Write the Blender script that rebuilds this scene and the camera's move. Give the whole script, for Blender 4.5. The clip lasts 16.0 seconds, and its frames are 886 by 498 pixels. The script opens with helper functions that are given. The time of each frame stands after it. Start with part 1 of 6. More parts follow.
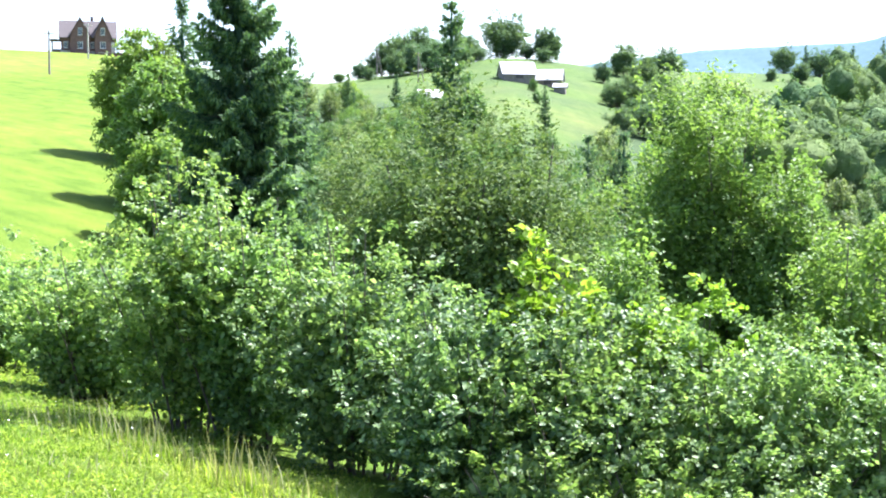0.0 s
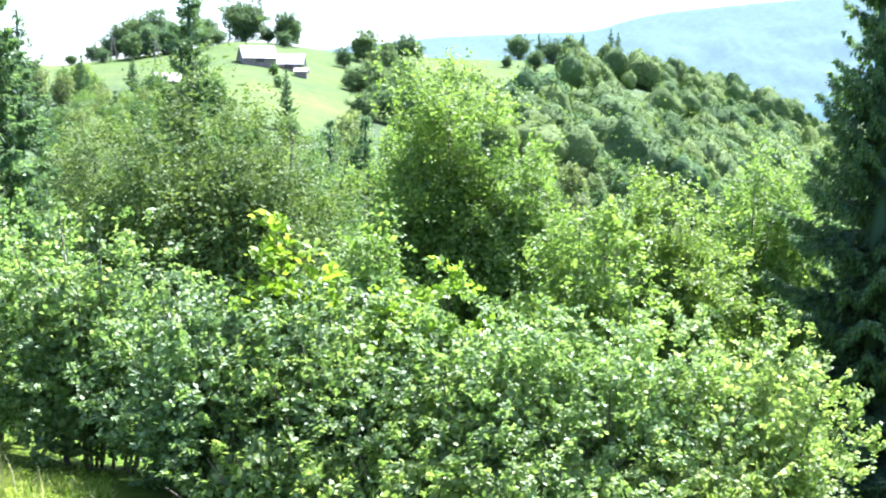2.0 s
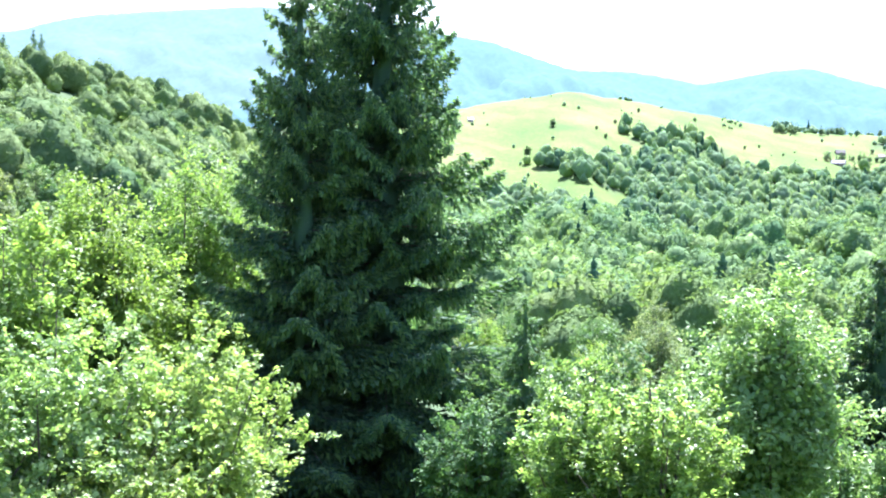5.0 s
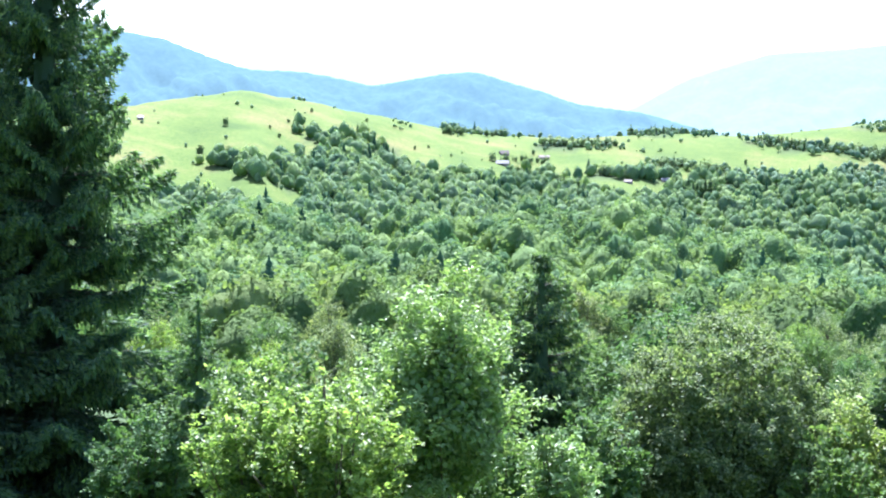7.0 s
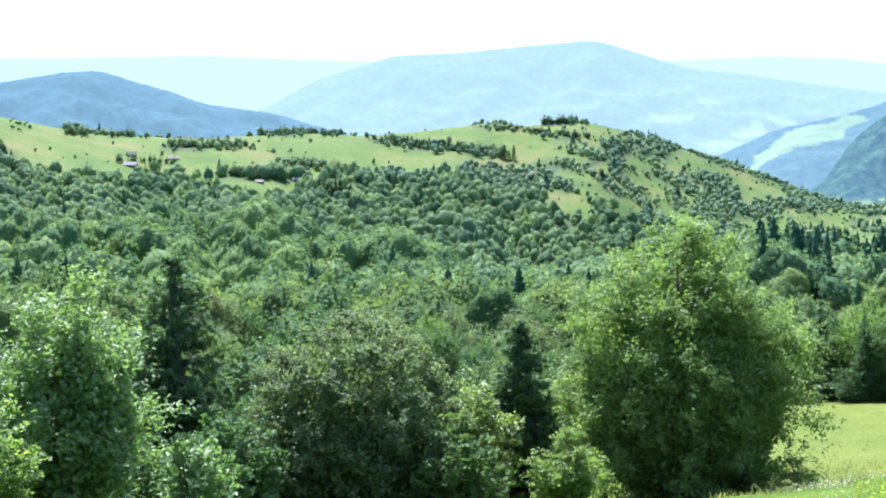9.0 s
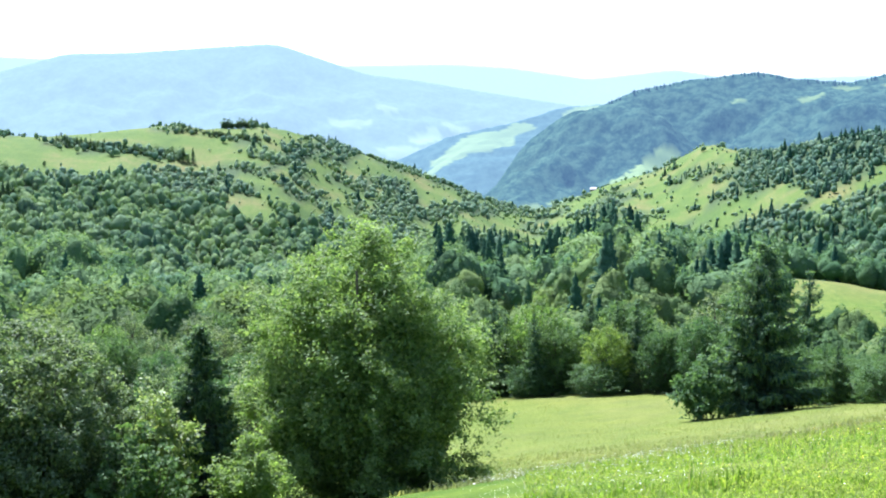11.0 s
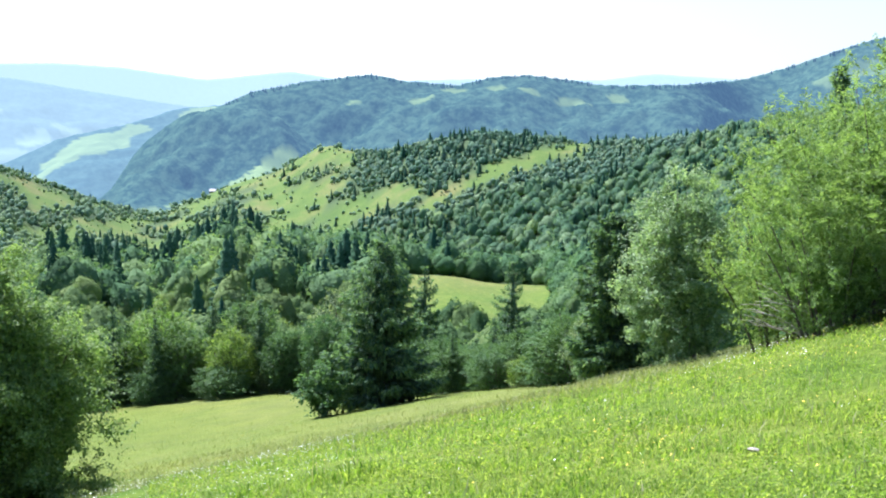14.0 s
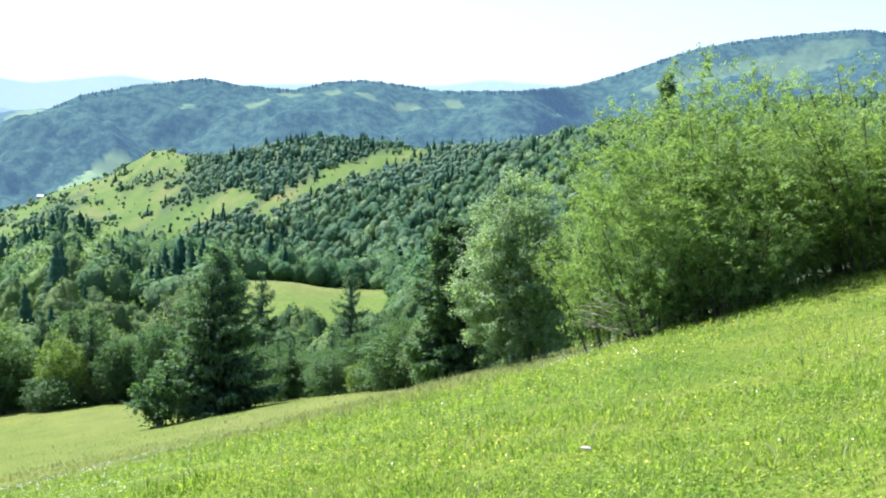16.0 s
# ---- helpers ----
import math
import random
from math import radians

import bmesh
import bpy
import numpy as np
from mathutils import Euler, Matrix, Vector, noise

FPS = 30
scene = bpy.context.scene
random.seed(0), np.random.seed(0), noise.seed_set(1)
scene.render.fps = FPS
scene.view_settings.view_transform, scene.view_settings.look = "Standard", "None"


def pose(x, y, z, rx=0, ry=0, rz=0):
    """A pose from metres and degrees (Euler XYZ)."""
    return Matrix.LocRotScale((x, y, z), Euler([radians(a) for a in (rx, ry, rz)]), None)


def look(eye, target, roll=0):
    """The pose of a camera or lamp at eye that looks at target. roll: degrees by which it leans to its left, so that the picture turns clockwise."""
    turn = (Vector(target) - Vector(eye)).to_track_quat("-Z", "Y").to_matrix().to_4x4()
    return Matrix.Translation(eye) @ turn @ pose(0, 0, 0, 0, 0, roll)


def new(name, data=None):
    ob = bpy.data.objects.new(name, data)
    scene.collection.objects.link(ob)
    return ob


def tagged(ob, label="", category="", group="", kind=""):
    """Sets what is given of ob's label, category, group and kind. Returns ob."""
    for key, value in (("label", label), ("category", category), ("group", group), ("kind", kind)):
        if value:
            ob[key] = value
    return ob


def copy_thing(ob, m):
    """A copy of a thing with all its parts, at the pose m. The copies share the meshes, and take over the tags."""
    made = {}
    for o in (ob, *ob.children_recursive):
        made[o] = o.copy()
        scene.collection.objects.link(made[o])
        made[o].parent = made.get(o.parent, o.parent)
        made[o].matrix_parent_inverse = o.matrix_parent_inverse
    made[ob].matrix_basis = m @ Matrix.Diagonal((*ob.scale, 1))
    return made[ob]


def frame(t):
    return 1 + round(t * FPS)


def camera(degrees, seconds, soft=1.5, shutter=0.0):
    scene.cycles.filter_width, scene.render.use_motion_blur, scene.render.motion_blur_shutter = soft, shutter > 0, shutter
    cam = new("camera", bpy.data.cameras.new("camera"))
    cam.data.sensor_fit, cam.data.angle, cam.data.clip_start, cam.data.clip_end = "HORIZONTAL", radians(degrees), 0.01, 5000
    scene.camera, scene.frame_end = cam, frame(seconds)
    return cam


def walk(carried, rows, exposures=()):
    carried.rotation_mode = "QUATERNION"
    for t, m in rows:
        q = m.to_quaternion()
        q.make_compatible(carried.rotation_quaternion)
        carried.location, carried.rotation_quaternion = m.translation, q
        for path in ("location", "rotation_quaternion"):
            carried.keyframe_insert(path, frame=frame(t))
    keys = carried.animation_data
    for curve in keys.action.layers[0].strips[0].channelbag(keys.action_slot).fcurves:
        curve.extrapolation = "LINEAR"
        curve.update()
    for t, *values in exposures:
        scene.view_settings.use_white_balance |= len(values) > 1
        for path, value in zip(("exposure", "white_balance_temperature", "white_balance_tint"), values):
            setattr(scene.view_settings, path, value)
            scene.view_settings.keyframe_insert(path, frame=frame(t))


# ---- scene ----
# ---- camera: held by someone who turns on the spot, high on a hillside ----
EYE = 1.6
cam = camera(37.6, 16.0, soft=2.0)
TURN = [  # seconds, heading clockwise from +y, pitch, lean
    (0.0, 0.15, -3.77, 0.11), (0.5, 2.19, -3.83, 0.09), (1.0, 4.36, -3.99, -0.02), (1.5, 7.79, -4.23, -0.04),
    (2.0, 11.41, -4.43, -0.01), (2.5, 16.03, -4.20, 0.11), (3.0, 19.44, -4.16, 0.09), (3.5, 23.72, -4.27, -0.17),
    (4.0, 27.57, -4.16, -0.18), (4.5, 31.80, -3.95, -0.04), (4.7, 33.58, -4.05, -0.09), (6.8, 48.44, -4.39, 0.16),
    (7.0, 50.25, -4.26, 0.17), (7.5, 54.33, -4.15, 0.12), (8.0, 58.01, -4.04, -0.44), (8.5, 61.89, -4.12, -0.54),
    (9.0, 66.33, -4.27, -0.29), (9.5, 70.09, -4.41, 0.08), (10.0, 73.31, -4.33, 0.35), (10.2, 74.85, -4.17, 0.48),
    (12.3, 87.81, -4.32, -0.11), (12.5, 89.00, -4.17, 0.10), (13.0, 91.92, -4.17, 0.24), (13.5, 94.76, -4.22, -0.11),
    (14.0, 96.91, -4.04, -0.22), (14.5, 99.38, -4.08, -0.18), (15.0, 101.21, -3.85, -0.11), (15.5, 102.73, -3.84, -0.02),
    (16.0, 104.06, -3.86, -0.20)]


def held(heading, pitch, lean):
    a = radians(heading)
    return pose(0.15 * math.sin(a), 0.15 * math.cos(a), EYE, 0, 0, -heading) @ pose(0, 0, 0, 90 + pitch) @ pose(0, 0, 0, 0, 0, lean)


walk(cam, [(t, held(h, p, r)) for t, h, p, r in TURN],
     [(0.0, 2.18, 5840, 16), (2.0, 2.44, 5740, 18), (4.5, 2.6, 5640, 20), (7.0, 2.16, 5610, 18), (8.2, 1.72, 5580, 17), (9.5, 1.62, 5580, 17), (12.5, 1.47, 5570, 17), (16.0, 1.39, 5750, 16)])

# ---- sky and sun ----
SUN_AZ, SUN_EL = 50.0, 55.0
world = bpy.data.worlds.new("sky")
scene.world = world
world.use_nodes = True
wn = world.node_tree
sky = wn.nodes.new("ShaderNodeTexSky")
sky.sky_type = "NISHITA"
sky.sun_disc = False
sky.sun_elevation, sky.sun_rotation = radians(SUN_EL), radians(SUN_AZ)
sky.air_density, sky.dust_density, sky.ozone_density, sky.altitude = 1.0, 4.0, 1.0, 700
wn.links.new(sky.outputs[0], wn.nodes["Background"].inputs[0])
wn.nodes["Background"].inputs[1].default_value = 0.105
sun = new("sun", bpy.data.lights.new("sun", "SUN"))
sun.data.energy, sun.data.angle, sun.data.color = 4.9, radians(0.6), (1.0, 0.965, 0.9)
sa, se = radians(SUN_AZ), radians(SUN_EL)
sun.matrix_world = look((60 * math.sin(sa), 60 * math.cos(sa), 80), (0, 0, 80 - 60 * math.tan(se)))

# ---- materials ----


def nodes_of(name):
    m = bpy.data.materials.new(name)
    m.use_nodes = True
    return m, m.node_tree, m.node_tree.nodes["Principled BSDF"]


def ramp(nt, src, stops):
    r = nt.nodes.new("ShaderNodeValToRGB")
    while len(r.color_ramp.elements) < len(stops):
        r.color_ramp.elements.new(0.5)
    for e, (p, c) in zip(r.color_ramp.elements, stops):
        e.position, e.color = p, (*c, 1)
    nt.links.new(src, r.inputs[0])
    return r.outputs[0]


def noise_tex(nt, scale, detail=4, rough=0.6):
    co = nt.nodes.new("ShaderNodeNewGeometry")
    n = nt.nodes.new("ShaderNodeTexNoise")
    n.inputs["Scale"].default_value, n.inputs["Detail"].default_value, n.inputs["Roughness"].default_value = scale, detail, rough
    nt.links.new(co.outputs["Position"], n.inputs["Vector"])
    return n.outputs["Fac"]


def mixed(nt, kind, fac, a, b):
    m = nt.nodes.new("ShaderNodeMix")
    m.data_type, m.blend_type = "RGBA", kind
    for sock, v in ((m.inputs["Factor"], fac), (m.inputs["A"], a), (m.inputs["B"], b)):
        if isinstance(v, (int, float)):
            sock.default_value = v
        elif isinstance(v, tuple):
            sock.default_value = (*v, 1)
        else:
            nt.links.new(v, sock)
    return m.outputs["Result"]


def bump(nt, bsdf, height, strength, distance=0.02):
    b = nt.nodes.new("ShaderNodeBump")
    b.inputs["Strength"].default_value, b.inputs["Distance"].default_value = strength, distance
    nt.links.new(height, b.inputs["Height"])
    nt.links.new(b.outputs[0], bsdf.inputs["Normal"])


def leaf_material(name, dark, mid, light, through_light=0.4, rough=0.5, gloss=0.3, tints=((0.86, 0.93, 0.98), (1.1, 1.05, 0.9)), own=True):
    """Leaves: each leaf has its own shade, each tree its own tint, and light shines through."""
    m, nt, bsdf = nodes_of(name)
    geo = nt.nodes.new("ShaderNodeNewGeometry")
    col = ramp(nt, geo.outputs["Random Per Island"], [(0.0, dark), (0.5, mid), (1.0, light)])
    at = nt.nodes.new("ShaderNodeAttribute")
    at.attribute_name = "tint"
    oi = nt.nodes.new("ShaderNodeObjectInfo")
    add = nt.nodes.new("ShaderNodeMath")
    add.operation = "ADD"
    nt.links.new(at.outputs["Fac"], add.inputs[0])
    nt.links.new(oi.outputs["Random"], add.inputs[1])
    half = nt.nodes.new("ShaderNodeMath")
    half.operation = "FRACT"
    nt.links.new(add.outputs[0], half.inputs[0])
    tint = ramp(nt, half.outputs[0] if own else at.outputs["Fac"], [(0.0, tints[0]), (0.5, (1, 1, 1)), (1.0, tints[1])])
    col = mixed(nt, "MULTIPLY", 1.0, col, tint)
    nt.links.new(col, bsdf.inputs["Base Color"])
    bsdf.inputs["Roughness"].default_value = rough
    bsdf.inputs["Specular IOR Level"].default_value = gloss
    tr = nt.nodes.new("ShaderNodeBsdfTranslucent")
    nt.links.new(mixed(nt, "MULTIPLY", 1.0, col, (1.52, 1.56, 0.8)), tr.inputs[0])
    mx = nt.nodes.new("ShaderNodeMixShader")
    mx.inputs[0].default_value = through_light
    nt.links.new(bsdf.outputs[0], mx.inputs[1])
    nt.links.new(tr.outputs[0], mx.inputs[2])
    nt.links.new(mx.outputs[0], nt.nodes["Material Output"].inputs["Surface"])
    return m


HAZEL = leaf_material("hazel_leaves", (0.05, 0.098, 0.036), (0.125, 0.206, 0.07), (0.27, 0.36, 0.155), 0.42, 0.46, 0.34)
SAPLING = leaf_material("sapling_leaves", (0.075, 0.135, 0.042), (0.16, 0.258, 0.078), (0.3, 0.39, 0.15), 0.48, 0.46, 0.34)
YELLOW_LEAF = leaf_material("yellow_young_leaves", (0.105, 0.195, 0.022), (0.16, 0.265, 0.032), (0.25, 0.345, 0.06), 0.5, 0.45, 0.3)
LIME = leaf_material("young_leaves", (0.08, 0.155, 0.025), (0.135, 0.24, 0.04), (0.25, 0.35, 0.06), 0.5)
ASH = leaf_material("ash_leaves", (0.096, 0.16, 0.052), (0.182, 0.272, 0.088), (0.3, 0.372, 0.165), 0.43, 0.46, 0.34)
ASH_TREE = leaf_material("ash_tree_leaves", (0.11, 0.19, 0.062), (0.17, 0.27, 0.095), (0.28, 0.375, 0.17), 0.4, 0.46, 0.34)
DARKLEAF = leaf_material("old_hazel_leaves", (0.052, 0.092, 0.03), (0.09, 0.145, 0.044), (0.16, 0.215, 0.075), 0.28, 0.65, 0.15)
HORNBEAM = leaf_material("hornbeam_leaves", (0.09, 0.158, 0.038), (0.136, 0.222, 0.055), (0.2, 0.285, 0.085), 0.48, 0.5, 0.25)
BROAD_BEECH = leaf_material("broad_beech_leaves", (0.096, 0.164, 0.05), (0.156, 0.242, 0.074), (0.26, 0.345, 0.125), 0.45, 0.55, 0.2)
CREST_LEAF = leaf_material("oak_leaves", (0.075, 0.13, 0.072), (0.105, 0.168, 0.092), (0.14, 0.208, 0.112), 0.32, 0.7, 0.1)
BEECH = leaf_material("beech_leaves", (0.056, 0.114, 0.045), (0.084, 0.158, 0.06), (0.13, 0.214, 0.086), 0.36, 0.6, 0.14)
WILLOW = leaf_material("willow_leaves", (0.1, 0.172, 0.048), (0.152, 0.242, 0.074), (0.24, 0.33, 0.13), 0.5, 0.55, 0.25)
BIRCH = leaf_material("aspen_leaves", (0.125, 0.205, 0.115), (0.18, 0.28, 0.16), (0.3, 0.39, 0.26), 0.46, 0.5, 0.3)
NEEDLE = leaf_material("spruce_needles", (0.043, 0.088, 0.056), (0.068, 0.128, 0.075), (0.13, 0.2, 0.1), 0.34, 0.65, 0.15)
# bough ends: young growth, made lighter still by sunlight put into the colour
LIT_SHOOT = leaf_material("sunlit_young_shoots", (0.08, 0.15, 0.066), (0.12, 0.208, 0.086), (0.19, 0.285, 0.12), 0.44, 0.6, 0.15)
LARCH = leaf_material("larch_needles", (0.07, 0.13, 0.06), (0.105, 0.18, 0.08), (0.16, 0.24, 0.11), 0.4, 0.6, 0.15)
GOAT = leaf_material("goat_willow_leaves", (0.07, 0.112, 0.05), (0.118, 0.172, 0.076), (0.26, 0.32, 0.16), 0.42, 0.55, 0.2)
BLADE = leaf_material("grass_blades", (0.1, 0.172, 0.022), (0.166, 0.252, 0.034), (0.31, 0.365, 0.085), 0.5, 0.6, 0.12, ((0.8, 0.92, 0.85), (1.16, 1.06, 0.95)), False)
TUFT = leaf_material("tuft_blades", (0.055, 0.118, 0.012), (0.1, 0.19, 0.018), (0.18, 0.275, 0.035), 0.45, 0.6, 0.12, ((0.8, 0.92, 0.85), (1.16, 1.06, 0.95)), False)
HAY_BLADE = leaf_material("hay_grass_blades", (0.12, 0.155, 0.045), (0.165, 0.2, 0.062), (0.25, 0.25, 0.11), 0.4, 0.65, 0.12, ((0.8, 0.92, 0.85), (1.16, 1.06, 0.95)), False)
STALK = leaf_material("dry_stalks", (0.16, 0.175, 0.075), (0.22, 0.235, 0.11), (0.33, 0.33, 0.2), 0.3, 0.7, 0.1, ((0.8, 0.92, 0.85), (1.16, 1.06, 0.95)), False)


def crown_material(name, dark, mid, light, through_light, lump=0.55):
    """Whole crowns far off: leaf masses in two scales, each tree with its own tint."""
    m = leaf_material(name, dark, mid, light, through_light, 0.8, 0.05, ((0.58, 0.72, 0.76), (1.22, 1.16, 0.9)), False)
    nt = m.node_tree
    bsdf = nt.nodes["Principled BSDF"]
    old = bsdf.inputs["Base Color"].links[0].from_socket
    grain = ramp(nt, noise_tex(nt, lump * 1.7, 4, 0.75), [(0.33, (0.72, 0.76, 0.76)), (0.67, (1.38, 1.32, 1.25))])
    nt.links.new(mixed(nt, "MULTIPLY", 1.0, old, grain), bsdf.inputs["Base Color"])
    bump(nt, bsdf, noise_tex(nt, lump, 4, 0.7), 1.0, 1.6)
    return m


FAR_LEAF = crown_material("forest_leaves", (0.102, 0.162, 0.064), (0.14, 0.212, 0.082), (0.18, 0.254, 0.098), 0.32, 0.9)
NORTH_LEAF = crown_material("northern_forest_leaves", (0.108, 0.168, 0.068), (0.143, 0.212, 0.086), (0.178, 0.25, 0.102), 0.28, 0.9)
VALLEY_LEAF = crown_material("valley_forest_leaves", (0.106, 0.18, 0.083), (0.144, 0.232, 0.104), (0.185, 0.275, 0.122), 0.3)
# hill and far leaves are lifted and blued: haze put into the base colour
HAZED_HILL_LEAF = crown_material("hazed_hill_leaves", (0.122, 0.194, 0.114), (0.154, 0.236, 0.134), (0.19, 0.272, 0.152), 0.4, 0.38)
HAZED_FAR_LEAF = crown_material("hazed_far_leaves", (0.145, 0.215, 0.15), (0.175, 0.25, 0.175), (0.205, 0.285, 0.19), 0.4, 0.3)
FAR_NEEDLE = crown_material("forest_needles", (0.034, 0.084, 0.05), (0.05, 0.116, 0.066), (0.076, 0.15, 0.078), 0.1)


def bark_material(name, a, b):
    m, nt, bsdf = nodes_of(name)
    n = noise_tex(nt, 9, 6)
    nt.links.new(ramp(nt, n, [(0.3, a), (0.7, b)]), bsdf.inputs["Base Color"])
    bsdf.inputs["Roughness"].default_value = 0.9
    bump(nt, bsdf, n, 0.8, 0.03)
    return m


BARK = bark_material("bark", (0.05, 0.04, 0.03), (0.14, 0.115, 0.09))
PALE_BARK = bark_material("pale_bark", (0.16, 0.15, 0.12), (0.4, 0.38, 0.33))
DEADWOOD = bark_material("dead_wood", (0.2, 0.18, 0.15), (0.4, 0.36, 0.3))


def ground_material():
    """Hay meadow: sward in several greens, drier seams and thin spots; leaf litter where woods stand."""
    m, nt, bsdf = nodes_of("meadow")
    big = ramp(nt, noise_tex(nt, 0.012, 5), [(0.32, (0.088, 0.145, 0.018)), (0.5, (0.119, 0.17, 0.024)), (0.68, (0.16, 0.175, 0.045))])
    mid = ramp(nt, noise_tex(nt, 0.35, 6), [(0.3, (0.55, 0.7, 0.5)), (0.7, (1.25, 1.15, 1.0))])
    fine = ramp(nt, noise_tex(nt, 7.0, 5, 0.75), [(0.3, (0.45, 0.5, 0.4)), (0.7, (1.3, 1.25, 1.2))])
    col = mixed(nt, "MULTIPLY", 0.8, mixed(nt, "MULTIPLY", 1.0, big, mid), fine)
    at = nt.nodes.new("ShaderNodeAttribute")
    at.attribute_name = "wood"
    hay = nt.nodes.new("ShaderNodeAttribute")
    hay.attribute_name = "hay"
    mown = ramp(nt, noise_tex(nt, 0.011, 6, 0.7), [(0.3, (0.055, 0.102, 0.027)), (0.5, (0.088, 0.136, 0.033)), (0.68, (0.15, 0.146, 0.06))])
    col = mixed(nt, "MIX", hay.outputs["Fac"], col, mixed(nt, "MULTIPLY", 0.7, mown, mid))
    dry = nt.nodes.new("ShaderNodeAttribute")
    dry.attribute_name = "straw"
    ripe = ramp(nt, noise_tex(nt, 0.09, 5, 0.65), [(0.3, (0.11, 0.138, 0.032)), (0.5, (0.142, 0.15, 0.046)), (0.7, (0.185, 0.165, 0.078))])
    col = mixed(nt, "MIX", dry.outputs["Fac"], col, mixed(nt, "MULTIPLY", 0.6, ripe, fine))
    litter = ramp(nt, noise_tex(nt, 0.5, 5), [(0.3, (0.035, 0.06, 0.025)), (0.7, (0.065, 0.1, 0.042))])
    nt.links.new(mixed(nt, "MIX", at.outputs["Fac"], col, litter), bsdf.inputs["Base Color"])
    bsdf.inputs["Roughness"].default_value = 0.95
    bsdf.inputs["Specular IOR Level"].default_value = 0.1
    bump(nt, bsdf, noise_tex(nt, 5.0, 6, 0.7), 0.8, 0.12)
    return m


MEADOW = ground_material()


def plain(name, colour, rough=0.7, metal=0.0, spread=0.25, scale=3.0):
    m, nt, bsdf = nodes_of(name)
    n = noise_tex(nt, scale, 6, 0.65)
    lo = tuple(c * (1 - spread) for c in colour)
    hi = tuple(min(1, c * (1 + spread)) for c in colour)
    nt.links.new(ramp(nt, n, [(0.3, lo), (0.7, hi)]), bsdf.inputs["Base Color"])
    bsdf.inputs["Roughness"].default_value, bsdf.inputs["Metallic"].default_value = rough, metal
    bump(nt, bsdf, n, 0.3, 0.02)
    return m


PETAL_WHITE = plain("white_petals", (0.8, 0.8, 0.76), 0.6, 0, 0.05)
PETAL_YELLOW = plain("yellow_petals", (0.75, 0.55, 0.03), 0.6, 0, 0.1)
BRICK_RED = plain("red_brick", (0.14, 0.082, 0.07), 0.85, 0, 0.25, 2.0)
ROOF_BROWN = plain("brown_metal_roof", (0.085, 0.07, 0.07), 0.85, 0, 0.15)
ROOF_ZINC = plain("weathered_sheet_roof", (0.32, 0.32, 0.34), 0.6, 0.0, 0.1)
ROOF_SLATE = plain("grey_slate_roof", (0.19, 0.19, 0.2), 0.8, 0.0, 0.15)
OLD_BOARD = plain("grey_boards", (0.2, 0.17, 0.15), 0.85, 0, 0.3, 2.0)
WHITE_TRIM = plain("white_frames", (0.5, 0.5, 0.5), 0.6, 0, 0.05)
PANE = plain("window_glass", (0.05, 0.07, 0.09), 0.08, 0, 0.1)
CONCRETE = plain("weathered_concrete", (0.38, 0.36, 0.33), 0.9, 0, 0.15)
STONE = plain("pale_stone", (0.36, 0.32, 0.26), 0.9, 0, 0.2, 6.0)


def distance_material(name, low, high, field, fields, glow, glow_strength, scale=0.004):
    """Far hills: woods and clearings; the summer haze over them is added as emission."""
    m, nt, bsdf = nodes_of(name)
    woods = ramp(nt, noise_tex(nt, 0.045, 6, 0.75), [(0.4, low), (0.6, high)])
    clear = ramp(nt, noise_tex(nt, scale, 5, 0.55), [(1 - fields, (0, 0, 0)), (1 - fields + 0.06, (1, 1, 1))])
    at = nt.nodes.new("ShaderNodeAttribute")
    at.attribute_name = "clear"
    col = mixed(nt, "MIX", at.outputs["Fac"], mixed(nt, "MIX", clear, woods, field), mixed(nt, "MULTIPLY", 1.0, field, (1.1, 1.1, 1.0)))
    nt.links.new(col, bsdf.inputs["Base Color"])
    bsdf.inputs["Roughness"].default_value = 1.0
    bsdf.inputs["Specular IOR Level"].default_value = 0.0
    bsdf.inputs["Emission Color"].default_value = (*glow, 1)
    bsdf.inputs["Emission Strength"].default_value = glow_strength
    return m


# the blue and the paleness are haze, put into base colour and emission
HAZE_NEAR = distance_material("hazed_woods", (0.012, 0.03, 0.022), (0.045, 0.08, 0.048), (0.125, 0.17, 0.07), 0.16, (0.145, 0.265, 0.43), 0.23)
HAZE_MID = distance_material("hazed_pale_woods", (0.02, 0.04, 0.04), (0.04, 0.07, 0.06), (0.1, 0.135, 0.06), 0.3, (0.27, 0.44, 0.57), 0.29)
HAZE_RANGE = distance_material("hazed_blue_mountain", (0.02, 0.04, 0.05), (0.035, 0.06, 0.07), (0.05, 0.08, 0.085), 0.2, (0.25, 0.43, 0.51), 0.28)
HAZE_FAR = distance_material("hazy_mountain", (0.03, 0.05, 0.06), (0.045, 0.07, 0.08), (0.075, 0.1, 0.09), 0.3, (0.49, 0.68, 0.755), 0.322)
HAZE_HIGH = distance_material("hazed_high_mountain", (0.03, 0.05, 0.06), (0.045, 0.07, 0.08), (0.075, 0.105, 0.095), 0.3, (0.4, 0.6, 0.7), 0.2, 0.005)
HAZE_LAST = distance_material("hazed_dim_mountain", (0.04, 0.06, 0.07), (0.05, 0.075, 0.08), (0.1, 0.12, 0.12), 0.2, (0.6, 0.8, 0.86), 0.42)

# ---- mesh helpers ----


